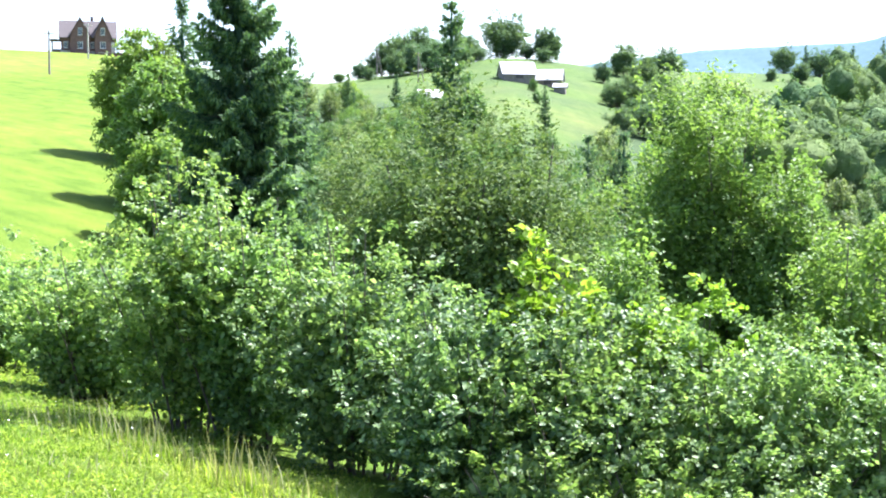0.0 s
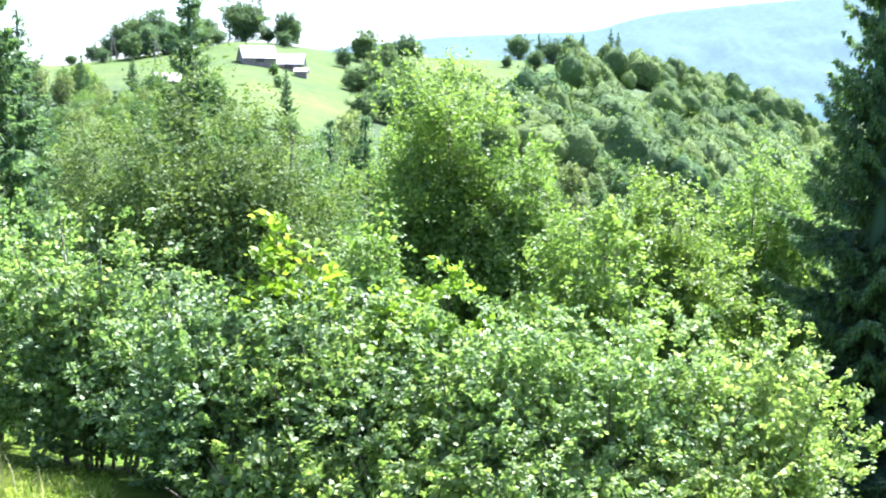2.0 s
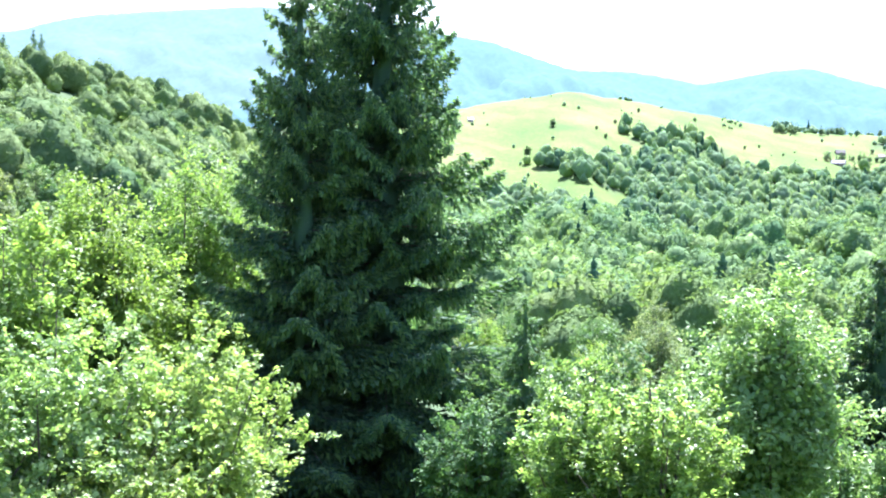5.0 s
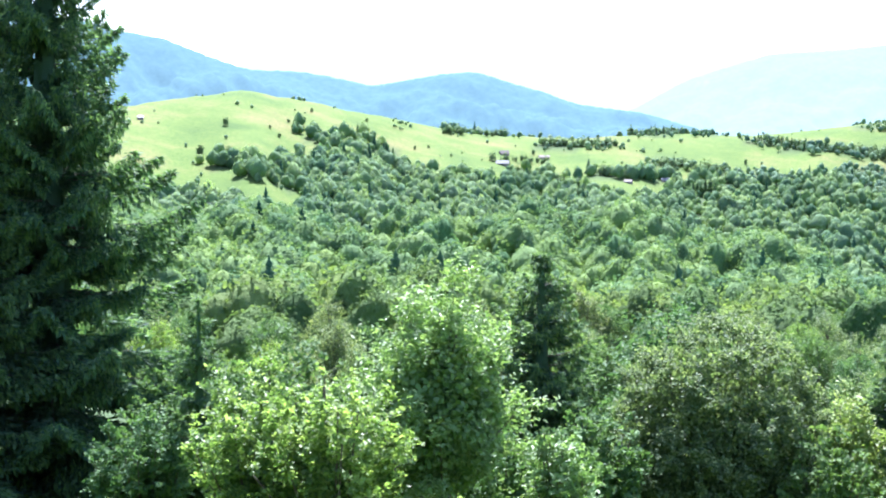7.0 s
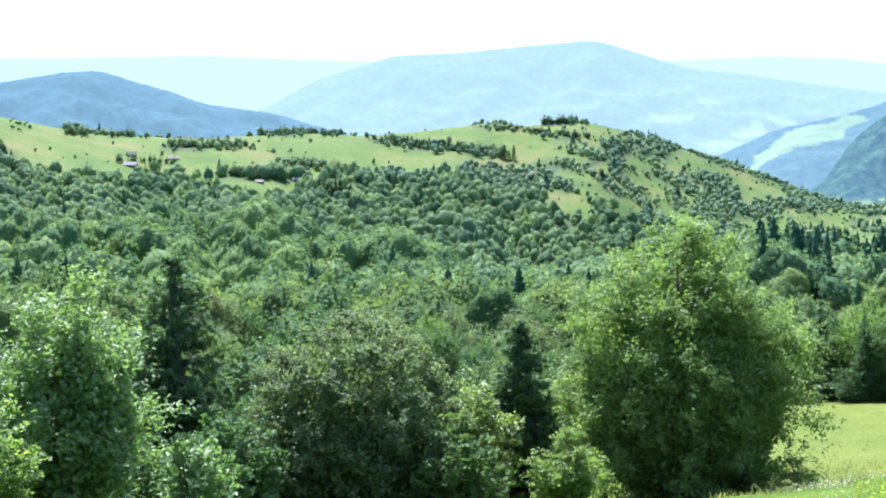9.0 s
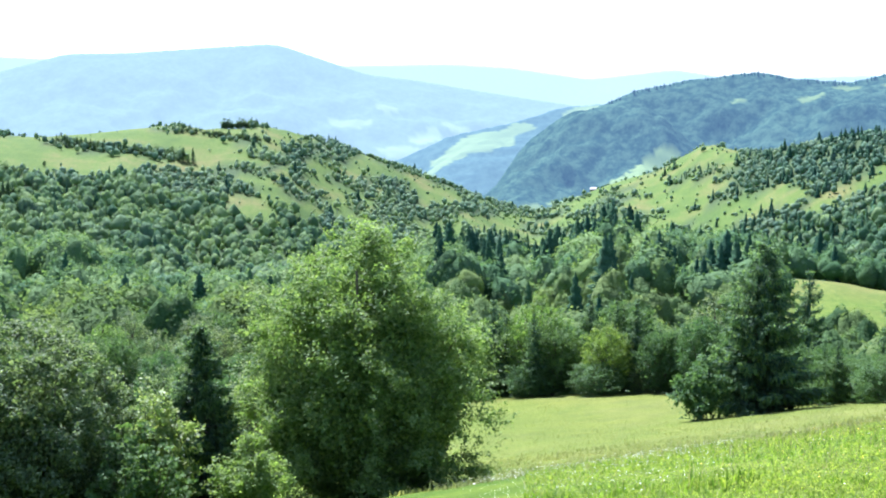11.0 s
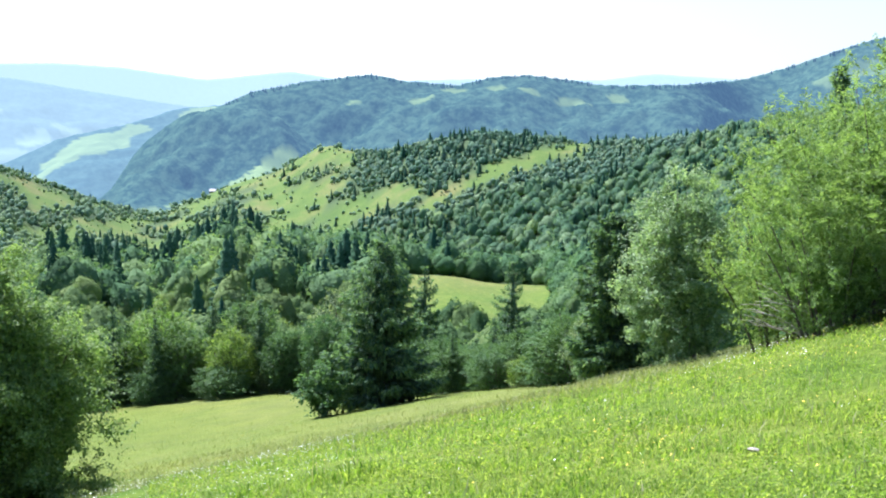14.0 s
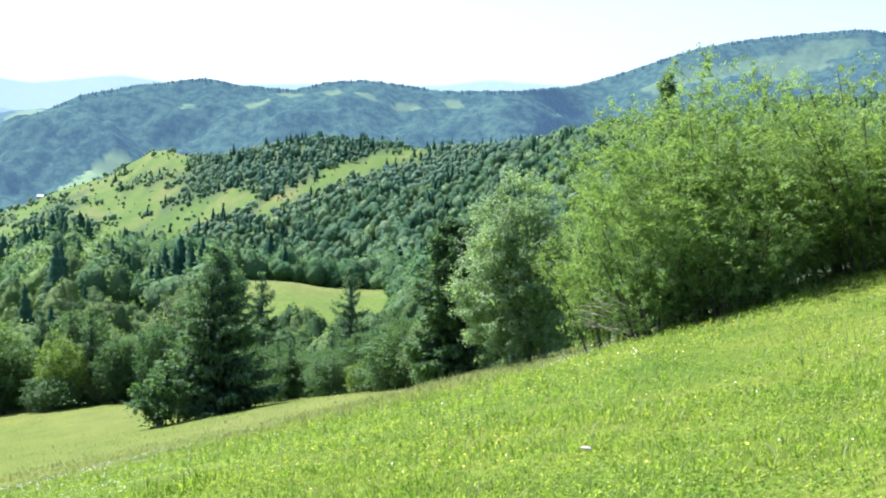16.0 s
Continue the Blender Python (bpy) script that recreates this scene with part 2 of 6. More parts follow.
def raw_mesh(name, verts, tris, mat, tint=None, smooth=False, second=None, which=None):
    """A triangle mesh from two arrays."""
    verts, tris = np.asarray(verts, np.float32), np.asarray(tris, np.int32)
    me = bpy.data.meshes.new(name)
    me.vertices.add(len(verts))
    me.vertices.foreach_set("co", verts.ravel())
    me.loops.add(tris.size)
    me.loops.foreach_set("vertex_index", tris.ravel())
    me.polygons.add(len(tris))
    me.polygons.foreach_set("loop_start", np.arange(0, tris.size, 3, dtype=np.int32))
    if smooth:
        me.polygons.foreach_set("use_smooth", np.ones(len(tris), bool))
    me.update(calc_edges=True)
    if tint is not None:
        a = me.attributes.new("tint", "FLOAT", "POINT")
        a.data.foreach_set("value", np.asarray(tint, np.float32))
    me.materials.append(mat)
    if second is not None:
        me.materials.append(second)
        me.polygons.foreach_set("material_index", np.asarray(which, np.int32))
    return me


def joined(pieces):
    """One array pair from many."""
    vs, fs, n = [], [], 0
    for v, f in pieces:
        vs.append(v)
        fs.append(np.asarray(f) + n)
        n += len(v)
    return np.concatenate(vs), np.concatenate(fs)


def tube(points, radii, sides=6):
    """A tapered limb along some points."""
    p = np.asarray(points, float)
    d = np.gradient(p, axis=0)
    d /= np.linalg.norm(d, axis=1)[:, None] + 1e-9
    ref = np.where(np.abs(d[:, 2:3]) > 0.9, np.array([[1.0, 0, 0]]), np.array([[0, 0, 1.0]]))
    a = np.cross(d, ref)
    a /= np.linalg.norm(a, axis=1)[:, None]
    b = np.cross(d, a)
    t = np.linspace(0, 2 * np.pi, sides, endpoint=False)
    ring = a[:, None] * np.cos(t)[None, :, None] + b[:, None] * np.sin(t)[None, :, None]
    v = (p[:, None] + ring * np.asarray(radii, float)[:, None, None]).reshape(-1, 3)
    i, j = np.meshgrid(np.arange(len(p) - 1), np.arange(sides), indexing="ij")
    q = [i * sides + j, i * sides + (j + 1) % sides, (i + 1) * sides + (j + 1) % sides, (i + 1) * sides + j]
    q = [x.ravel() for x in q]
    return v, np.concatenate([np.stack([q[0], q[1], q[2]], 1), np.stack([q[0], q[2], q[3]], 1)])


def unit(v):
    return v / (np.linalg.norm(v, axis=-1, keepdims=True) + 1e-9)


def leaves(rng, centres, facing, size, slim=0.55, fold=0.25, loose=0.55):
    """Folded leaves, roughly facing a way: pointed lozenges."""
    n = len(centres)
    nrm = unit(facing + rng.normal(0, loose, (n, 3)))
    along = unit(np.cross(nrm, rng.normal(0, 1, (n, 3))))
    side = np.cross(nrm, along)
    s = (size * rng.uniform(0.65, 1.25, n))[:, None]
    base = centres - along * s * 0.5
    tip = centres + along * s * 0.5 - nrm * s * fold * 0.3
    lift, w = nrm * s * fold * 0.4, side * s * slim * 0.5
    v = np.stack([base, centres + w + lift, tip, centres - w + lift], 1).reshape(-1, 3)
    k = np.arange(n)[:, None] * 4
    return v, np.concatenate([k + [0, 2, 1], k + [0, 3, 2]])


def sphere_points(rng, n):
    return unit(rng.normal(0, 1, (n, 3)))


def part(name, me, parent, label=""):
    ob = new(name, me)
    ob.parent = parent
    return tagged(ob, label)


# ---- landform ----
FALL = 48.0  # the near slope falls this way


def near_height(x, y):
    a = math.radians(FALL)
    u = x * math.sin(a) + y * math.cos(a)
    c = -x * math.cos(a) + y * math.sin(a)
    z = -np.interp(u, [-400, -60, -10, 0, 10, 20, 33, 65, 95, 130, 200], [-55, -9, -1.6, 0, 1.9, 4.5, 8.7, 16.2, 20.1, 26.4, 41])
    return z + 0.1 * np.clip(-c - 16, 0, 9) * np.clip((13 - u) / 5, 0, 1)  # a swell of the meadow below the willow


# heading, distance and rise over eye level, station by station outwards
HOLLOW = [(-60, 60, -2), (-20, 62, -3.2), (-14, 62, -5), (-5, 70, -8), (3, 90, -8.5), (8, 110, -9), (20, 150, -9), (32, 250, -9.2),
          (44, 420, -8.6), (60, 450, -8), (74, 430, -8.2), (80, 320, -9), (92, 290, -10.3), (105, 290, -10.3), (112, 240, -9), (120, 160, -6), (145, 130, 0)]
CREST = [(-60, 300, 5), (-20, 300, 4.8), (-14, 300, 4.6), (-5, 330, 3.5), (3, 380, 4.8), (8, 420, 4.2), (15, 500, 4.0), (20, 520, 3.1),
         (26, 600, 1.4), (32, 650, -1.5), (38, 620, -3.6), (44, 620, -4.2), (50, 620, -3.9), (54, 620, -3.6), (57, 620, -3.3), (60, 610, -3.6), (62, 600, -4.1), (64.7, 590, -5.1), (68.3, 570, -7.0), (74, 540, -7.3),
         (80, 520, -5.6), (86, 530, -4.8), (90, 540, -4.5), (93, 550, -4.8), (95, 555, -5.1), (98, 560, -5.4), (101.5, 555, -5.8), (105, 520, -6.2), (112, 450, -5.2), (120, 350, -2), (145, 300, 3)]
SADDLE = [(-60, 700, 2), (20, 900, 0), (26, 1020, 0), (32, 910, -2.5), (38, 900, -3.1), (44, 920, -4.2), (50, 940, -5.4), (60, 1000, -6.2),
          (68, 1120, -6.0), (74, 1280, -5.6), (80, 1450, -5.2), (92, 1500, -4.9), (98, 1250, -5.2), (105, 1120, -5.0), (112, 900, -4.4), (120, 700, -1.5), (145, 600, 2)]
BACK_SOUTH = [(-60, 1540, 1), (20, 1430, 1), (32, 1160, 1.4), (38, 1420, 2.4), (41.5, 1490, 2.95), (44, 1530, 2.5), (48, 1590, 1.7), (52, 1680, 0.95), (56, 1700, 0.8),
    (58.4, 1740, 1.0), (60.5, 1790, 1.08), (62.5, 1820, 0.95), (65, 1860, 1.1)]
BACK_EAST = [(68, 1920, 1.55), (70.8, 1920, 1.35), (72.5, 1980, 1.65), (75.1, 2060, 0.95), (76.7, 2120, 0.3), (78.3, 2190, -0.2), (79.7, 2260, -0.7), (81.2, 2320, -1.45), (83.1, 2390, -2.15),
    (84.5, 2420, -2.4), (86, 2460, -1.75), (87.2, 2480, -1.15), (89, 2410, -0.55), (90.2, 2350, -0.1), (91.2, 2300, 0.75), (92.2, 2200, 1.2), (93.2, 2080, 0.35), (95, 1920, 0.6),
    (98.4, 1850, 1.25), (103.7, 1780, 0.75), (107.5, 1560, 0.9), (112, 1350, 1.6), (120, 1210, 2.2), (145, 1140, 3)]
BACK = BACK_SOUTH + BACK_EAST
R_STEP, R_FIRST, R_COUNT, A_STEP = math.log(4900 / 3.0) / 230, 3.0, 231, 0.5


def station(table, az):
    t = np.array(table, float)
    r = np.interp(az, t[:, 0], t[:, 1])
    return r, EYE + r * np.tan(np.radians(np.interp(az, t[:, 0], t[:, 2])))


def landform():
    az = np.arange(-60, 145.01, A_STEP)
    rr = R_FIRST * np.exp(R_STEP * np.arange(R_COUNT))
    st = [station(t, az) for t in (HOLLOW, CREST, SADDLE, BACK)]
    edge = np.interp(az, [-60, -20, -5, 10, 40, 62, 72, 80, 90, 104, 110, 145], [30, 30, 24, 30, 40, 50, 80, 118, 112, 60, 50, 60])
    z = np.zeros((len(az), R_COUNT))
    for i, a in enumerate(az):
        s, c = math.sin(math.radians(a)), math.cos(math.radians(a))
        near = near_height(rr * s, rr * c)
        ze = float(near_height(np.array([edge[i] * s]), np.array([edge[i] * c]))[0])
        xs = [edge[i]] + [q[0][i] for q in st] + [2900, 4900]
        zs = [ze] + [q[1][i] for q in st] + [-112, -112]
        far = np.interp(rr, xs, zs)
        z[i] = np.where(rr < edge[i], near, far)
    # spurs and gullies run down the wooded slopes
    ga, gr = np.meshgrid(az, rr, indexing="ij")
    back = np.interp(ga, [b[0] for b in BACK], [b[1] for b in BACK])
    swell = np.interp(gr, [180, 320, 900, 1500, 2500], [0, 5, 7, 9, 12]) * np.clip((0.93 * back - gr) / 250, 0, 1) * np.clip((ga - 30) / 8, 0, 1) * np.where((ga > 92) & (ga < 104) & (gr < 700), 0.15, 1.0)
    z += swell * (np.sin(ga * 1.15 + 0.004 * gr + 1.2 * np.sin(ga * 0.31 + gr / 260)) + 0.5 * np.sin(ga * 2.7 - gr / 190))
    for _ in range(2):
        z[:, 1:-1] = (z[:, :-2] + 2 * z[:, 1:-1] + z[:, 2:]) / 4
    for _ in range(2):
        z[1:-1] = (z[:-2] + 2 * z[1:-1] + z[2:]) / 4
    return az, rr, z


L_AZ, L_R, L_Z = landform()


def ground_z(x, y):
    x, y = np.atleast_1d(np.asarray(x, float)), np.atleast_1d(np.asarray(y, float))
    r = np.hypot(x, y)
    a = np.degrees(np.arctan2(x, y))
    i = np.clip((a - L_AZ[0]) / A_STEP, 0, len(L_AZ) - 1.001)
    j = np.clip(np.log(np.maximum(r, R_FIRST) / R_FIRST) / R_STEP, 0, R_COUNT - 1.001)
    i0, j0 = i.astype(int), j.astype(int)
    fi, fj = i - i0, j - j0
    z = (L_Z[i0, j0] * (1 - fi) + L_Z[i0 + 1, j0] * fi) * (1 - fj) + (L_Z[i0, j0 + 1] * (1 - fi) + L_Z[i0 + 1, j0 + 1] * fi) * fj
    z = np.where(r < R_FIRST, near_height(x, y), z)
    inside = (a >= L_AZ[0]) & (a <= L_AZ[-1])
    # behind: the hill simply goes on upwards, and blends in over ten degrees
    behind = np.maximum(near_height(x, y), -30)
    da = np.where(a > 40, a - L_AZ[-1], L_AZ[0] - a)
    w = np.clip(np.where(inside, 0, da / 12.0), 0, 1)
    return z * (1 - w) + behind * w


def spot(az, r):
    a = math.radians(az)
    x, y = r * math.sin(a), r * math.cos(a)
    return x, y, float(ground_z(x, y)[0])


def fbm(x, y, scale, seed=0.0, octaves=3):
    """Cheap smooth noise from sines, about -1 to 1."""
    x, y = np.asarray(x, float) / scale + seed * 7.3, np.asarray(y, float) / scale - seed * 3.1
    v, amp = 0, 1.0
    for k in range(octaves):
        v = v + amp * (np.sin(x * 1.7 + 1.3 * np.sin(y * 1.1 + k)) * np.cos(y * 1.9 - 1.1 * np.sin(x * 0.9 - k)))
        x, y, amp = x * 2.03 + 5.1, y * 2.11 - 3.7, amp * 0.5
    return v / 1.5


# hay meadows on the far slopes: heading and rise at both ends, half their depth
LEFT_HILL = [(69.1, 71.2, 0.32, -0.39, 0.24), (73.0, 74.3, 1.44, 0.56, 0.24), (69.1, 71.3, 0.95, 1.1, 0.12), (76.0, 78.8, -0.16, -0.91, 0.2), (78.8, 81.1, -0.91, -1.9, 0.3),
             (74.0, 76.2, -0.88, -1.87, 0.26), (72.0, 75.1, -1.47, -2.46, 0.26), (78.7, 80.8, -2.75, -3.38, 0.13), (80.8, 84.0, -2.69, -3.03, 0.26), (76.8, 77.5, -1.92, -2.05, 0.2)]
VALLEY = [(85.5, 87.2, -2.34, -1.55, 0.2), (87.2, 90.2, -1.35, -0.57, 0.18), (90.5, 93.2, 0.03, 0.22, 0.34), (91.4, 92.4, 0.54, 1.35, 0.15), (88.2, 92.2, -2.0, -1.26, 0.2),
          (85.7, 89.0, -2.82, -2.6, 0.1), (89.0, 90.7, -3.0, -2.3, 0.13), (84.2, 85.7, -2.96, -2.74, 0.1)]
RIGHT_HILL = [(91.8, 96.1, -2.55, -1.31, 0.46), (95.6, 98.5, -2.29, -1.01, 0.27), (98.3, 100.4, -0.82, -0.21, 0.32), (98.7, 103.5, -0.57, 0.62, 0.3)]
GROVES = [  # tree belts and groves on the open southern hill: heading, rise, half width, half depth, slope
    (44.6, 0.65, 0.9, 0.16, -0.35), (52.2, 0.9, 1.7, 0.08, -0.05), (56.2, 0.3, 1.6, 0.08, 0.0), (59.6, 0.86, 1.2, 0.08, 0.04), (58.6, -1.0, 1.6, 0.12, -0.07), (61.0, -0.72, 1.4, 0.12, -0.12),
    (66.2, 0.16, 2.4, 0.1, -0.11), (62.6, -1.2, 1.5, 0.2, 0.1), (70.5, 0.8, 1.9, 0.1, -0.11), (71.4, 1.35, 0.8, 0.1, -0.07), (61.6, 0.8, 0.35, 0.1, 0.0), (47.0, 0.3, 0.9, 0.2, -0.3), (54.9, -1.2, 1.5, 0.12, -0.2)]


def belts(az, el, n):
    """True inside the groves of the southern hill."""
    g = np.zeros(np.shape(az), bool)
    for ca, ce, wa, we, tilt in GROVES:
        g |= ((az - ca) / wa) ** 2 + ((el - ce - tilt * (az - ca)) / we) ** 2 + 0.5 * n < 1.7
    return g


def open_land(az, el, r, x, y):
    """True where the hills carry hay meadow, false under woods; by heading, rise and distance."""
    n = fbm(x, y, 70, 1)
    fine = fbm(x, y, 28, 5)
    line = np.interp(az, [34, 37, 39.3, 42, 44.3, 44.5, 46.3, 47.4, 50.3, 54.6, 58, 60.2, 60.4, 64.4, 64.6, 67, 70, 71.6, 74], [-1.5, -1.5, -1.6, -2.0, -2.5, 0.0, 0.5, 0.0, -0.9, -0.7, -1.7, -1.6, -1.1, -1.3, -0.8, -0.5, -0.5, 0.2, 1.2])
    south = (r > 900) & (az > 33) & (az < 74) & (el > line - 0.3 + 0.16 * n + 0.12 * fine)
    hedge = (az > 39.3) & (az < 45.5) & (el < np.interp(az, [39.3, 41, 43, 45.5], [-0.2, -0.4, -0.5, -0.1]) + 0.15 * n) & (el > -0.35 - 0.31 * (az - 39.3)) & (fine > -0.6)
    south = south & ~hedge & ~belts(az, el, n)
    streak = np.zeros(np.shape(az), bool)
    for a0, a1, e0, e1, half in LEFT_HILL + VALLEY + RIGHT_HILL:
        q = (az - a0) / (a1 - a0)
        streak |= (r > 700) & (np.abs(el - e0 + 0.12 - (e1 - e0) * q) < 0.1 + half * (np.clip(4 * q * (1 - q), 0, 1) ** 0.35 + 0.35 * n + 0.2 * fine)) & (q > 0) & (q < 1) & (fine > -0.95)
    patches = fbm(x * 0.8 + y * 0.6, (y * 0.8 - x * 0.6) * 2.0, 75, 2) + 0.3 * fine
    streak |= (r > 1250) & (az > 70) & (az < 93) & (patches > np.where((az > 83.5) & (r > 1500), -0.1, 0.22))
    glade = (r > 380) & (r < 600) & (az > 94.5) & (az < 101.8) & (el > -8.0)
    scrub = (az > -6) & (az < -0.6) & (el < 2.7 + 0.4 * n) | (az > 7.8) & (az < 9.6) & (el < 2.2)
    north = (r < 600) & (((az < -11.5) & (el > -4.5)) | ((az > -6) & (az < 9.5) & (el > 0.6 + 0.5 * n) & ~scrub) | ((az >= 9) & (az < 17) & (el > 1.3 + 0.35 * n))
                         | ((az >= 17) & (az < 21) & (np.abs(el - 1.6) < 0.75 + 0.2 * n)))
    north = north | ((az < 17) & (r > 290) & (r > np.interp(az, [-14, -5, 3, 8, 15, 20], [300, 330, 380, 420, 500, 520]) * 0.97))
    near = (r < 120) & (az > 66)
    return south | streak | glade | north | near | (r < 30)


def ground_sheet():
    az = np.concatenate([np.arange(-60, 145, 0.5), np.arange(145, 300, 3.0)])
    rr = np.concatenate([[0.4, 1.2, 2.0], L_R])
    a, r = np.meshgrid(np.radians(az), rr, indexing="ij")
    x, y = r * np.sin(a), r * np.cos(a)
    z = ground_z(x.ravel(), y.ravel()).reshape(x.shape)
    z = z + np.clip(r / 900, 0.02, 1.6) * fbm(x, y, 12 + 0 * r, 3) * np.clip(r / 30, 0.2, 1) + 0.05 * fbm(x, y, 1.1, 4)
    v = np.stack([x, y, z], -1).reshape(-1, 3)
    n, m = x.shape
    i, j = np.meshgrid(np.arange(n), np.arange(m - 1), indexing="ij")
    k0, k1 = (i * m + j).ravel(), (((i + 1) % n) * m + j).ravel()
    f = np.concatenate([np.stack([k0, k0 + 1, k1 + 1], 1), np.stack([k0, k1 + 1, k1], 1)])
    v = np.concatenate([v, [[0, 0, float(ground_z(0.0, 0.0)[0])]]])
    c = len(v) - 1
    inner = np.arange(n) * m
    f = np.concatenate([f, np.stack([np.full(n, c), inner, np.roll(inner, -1)], 1)])
    me = raw_mesh("ground", v, f, MEADOW, smooth=True)
    el = np.degrees(np.arctan2(v[:, 2] - EYE, np.hypot(v[:, 0], v[:, 1])))
    h = np.degrees(np.arctan2(v[:, 0], v[:, 1]))
    d = np.hypot(v[:, 0], v[:, 1])
    wood = np.where(open_land(h, el, d, v[:, 0], v[:, 1]), 0.0, 1.0)
    pasture = (h > -9) & (h < 22) & (d > 130) & (d < 600)  # rough grazing with low scrub
    wood = np.where(pasture, np.maximum(wood, np.clip(0.45 + 0.35 * fbm(v[:, 0], v[:, 1], 14, 13), 0.1, 0.85)), wood)
    at = me.attributes.new("wood", "FLOAT", "POINT")
    at.data.foreach_set("value", wood.astype(np.float32))
    brow = np.clip(np.minimum((d - 26) / 12, (125 - d) / 10), 0, 0.42) * (h > 74) * (h < 109)
    at = me.attributes.new("straw", "FLOAT", "POINT")
    at.data.foreach_set("value", brow.astype(np.float32))
    at = me.attributes.new("hay", "FLOAT", "POINT")
    at.data.foreach_set("value", (np.clip((d - 110) / 80, 0, 1) * np.where((h > -9) & (h < 24), 0.8, 0.5 * (d > 350) + 0.5 * (d > 650))).astype(np.float32))
    ob = new("ground", me)
    tagged(ob, "steep hay meadow falling into a wooded valley", "ground", kind="structure")


ground_sheet()


def backdrop(name, label, table, foot, mat, depth, rough, seed, jag, fields=()):
    """A far range: crest line in heading and rise at some distance, falling in spurs to its foot."""
    t = np.array(table, float)
    az = np.arange(t[0, 0], t[-1, 0] + 0.01, 0.16)
    r = np.interp(az, t[:, 0], t[:, 2])
    el = np.interp(az, t[:, 0], t[:, 1])
    for _ in range(60):
        r[1:-1] = (r[:-2] + 2 * r[1:-1] + r[2:]) / 4
    for _ in range(8):
        el[1:-1] = (el[:-2] + 2 * el[1:-1] + el[2:]) / 4
    top = EYE + r * np.tan(np.radians(el))
    s = np.concatenate([[1.06], np.linspace(1, 0, 50)])
    a = np.radians(az)
    rng = np.random.RandomState(seed)
    v = np.zeros((len(s), len(az), 3))
    for i, q in enumerate(s):
        rq = r - (1 - q) * depth
        px, py = rq * np.sin(a), rq * np.cos(a)
        fall = min(q, 1.0)
        mid = 4 * fall * (1 - fall)
        rel = np.array([noise.fractal(Vector((x / 260, y / 260, seed)), 0.9, 2.1, 5) for x, y in zip(px, py)]) if q < 1 else 0
        v[i, :, 0], v[i, :, 1] = px, py
        v[i, :, 2] = foot + (top - foot) * (fall ** 0.9 if q <= 1 else 0.9) + rough * mid * rel + jag * (rng.uniform(-0.4, 0.6, len(az)) if q <= 1 else 0)
    n, m = v.shape[:2]
    i, j = np.meshgrid(np.arange(n - 1), np.arange(m - 1), indexing="ij")
    k = (i * m + j).ravel()
    f = np.concatenate([np.stack([k, k + m, k + m + 1], 1), np.stack([k, k + m + 1, k + 1], 1)])
    me = raw_mesh(name, v.reshape(-1, 3), f, mat, smooth=True)
    aa, qq = np.meshgrid(az, np.minimum(s, 1.0))
    wob = np.array([noise.noise(Vector((p[0] / 90, p[1] / 90, seed + p[2] / 50))) for p in v.reshape(-1, 3)]).reshape(aa.shape)
    clear = np.zeros(aa.shape)
    for ca, cq, wa, wq, tilt, part_share in fields:  # hay meadows cut into the woods
        d = ((aa - ca) / wa) ** 2 + ((qq - cq - tilt * (aa - ca)) / wq) ** 2
        clear = np.maximum(clear, (d + 0.9 * wob < 1) * part_share)
    at = me.attributes.new("clear", "FLOAT", "POINT")
    at.data.foreach_set("value", clear.ravel().astype(np.float32))
    tagged(new(name, me), label, "mountains", kind="structure")


RIDGE = [(79.5, -3.4, 3050), (81.5, -2.5, 3050), (82.3, -1.8, 3050), (83.0, -0.8, 3050), (83.8, 0.5, 3050), (85.4, 1.55, 3080), (87.2, 2.2, 3100), (88.5, 2.8, 3100), (91, 3.3, 3150), (93.8, 3.6, 3150), (95.3, 3.3, 3150), (97.6, 3.1, 3150),
          (98.9, 3.45, 3150), (100.7, 3.55, 3150), (102.5, 3.3, 3150), (104, 3.05, 3150), (107.5, 3.05, 3050), (110, 3.25, 3600), (112.6, 4.0, 3550), (114.7, 4.7, 3500),
          (116.4, 5.0, 3500), (118.2, 5.2, 3500), (121.9, 5.4, 3500), (124.2, 4.9, 3500), (135, 4, 2850), (150, 3.5, 2750)]
backdrop("backdrop_ridge", "wooded ridge across the valley with clearings, hazed blue",
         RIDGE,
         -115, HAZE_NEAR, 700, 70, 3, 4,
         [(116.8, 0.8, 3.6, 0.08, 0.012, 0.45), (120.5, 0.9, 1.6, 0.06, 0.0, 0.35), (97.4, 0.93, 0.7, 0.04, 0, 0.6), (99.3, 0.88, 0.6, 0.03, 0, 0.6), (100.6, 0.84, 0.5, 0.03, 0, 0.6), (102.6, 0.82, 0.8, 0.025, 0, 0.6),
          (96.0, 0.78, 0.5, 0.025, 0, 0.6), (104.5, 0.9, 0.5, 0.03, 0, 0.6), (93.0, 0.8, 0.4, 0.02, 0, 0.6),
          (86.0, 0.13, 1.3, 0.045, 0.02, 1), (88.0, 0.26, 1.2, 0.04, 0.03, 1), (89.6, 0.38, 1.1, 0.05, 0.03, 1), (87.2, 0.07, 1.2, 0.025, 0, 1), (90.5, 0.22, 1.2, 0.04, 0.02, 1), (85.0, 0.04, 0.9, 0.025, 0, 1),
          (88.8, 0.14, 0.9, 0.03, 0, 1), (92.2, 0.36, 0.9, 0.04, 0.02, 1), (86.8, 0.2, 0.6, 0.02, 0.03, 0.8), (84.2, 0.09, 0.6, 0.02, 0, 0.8)])
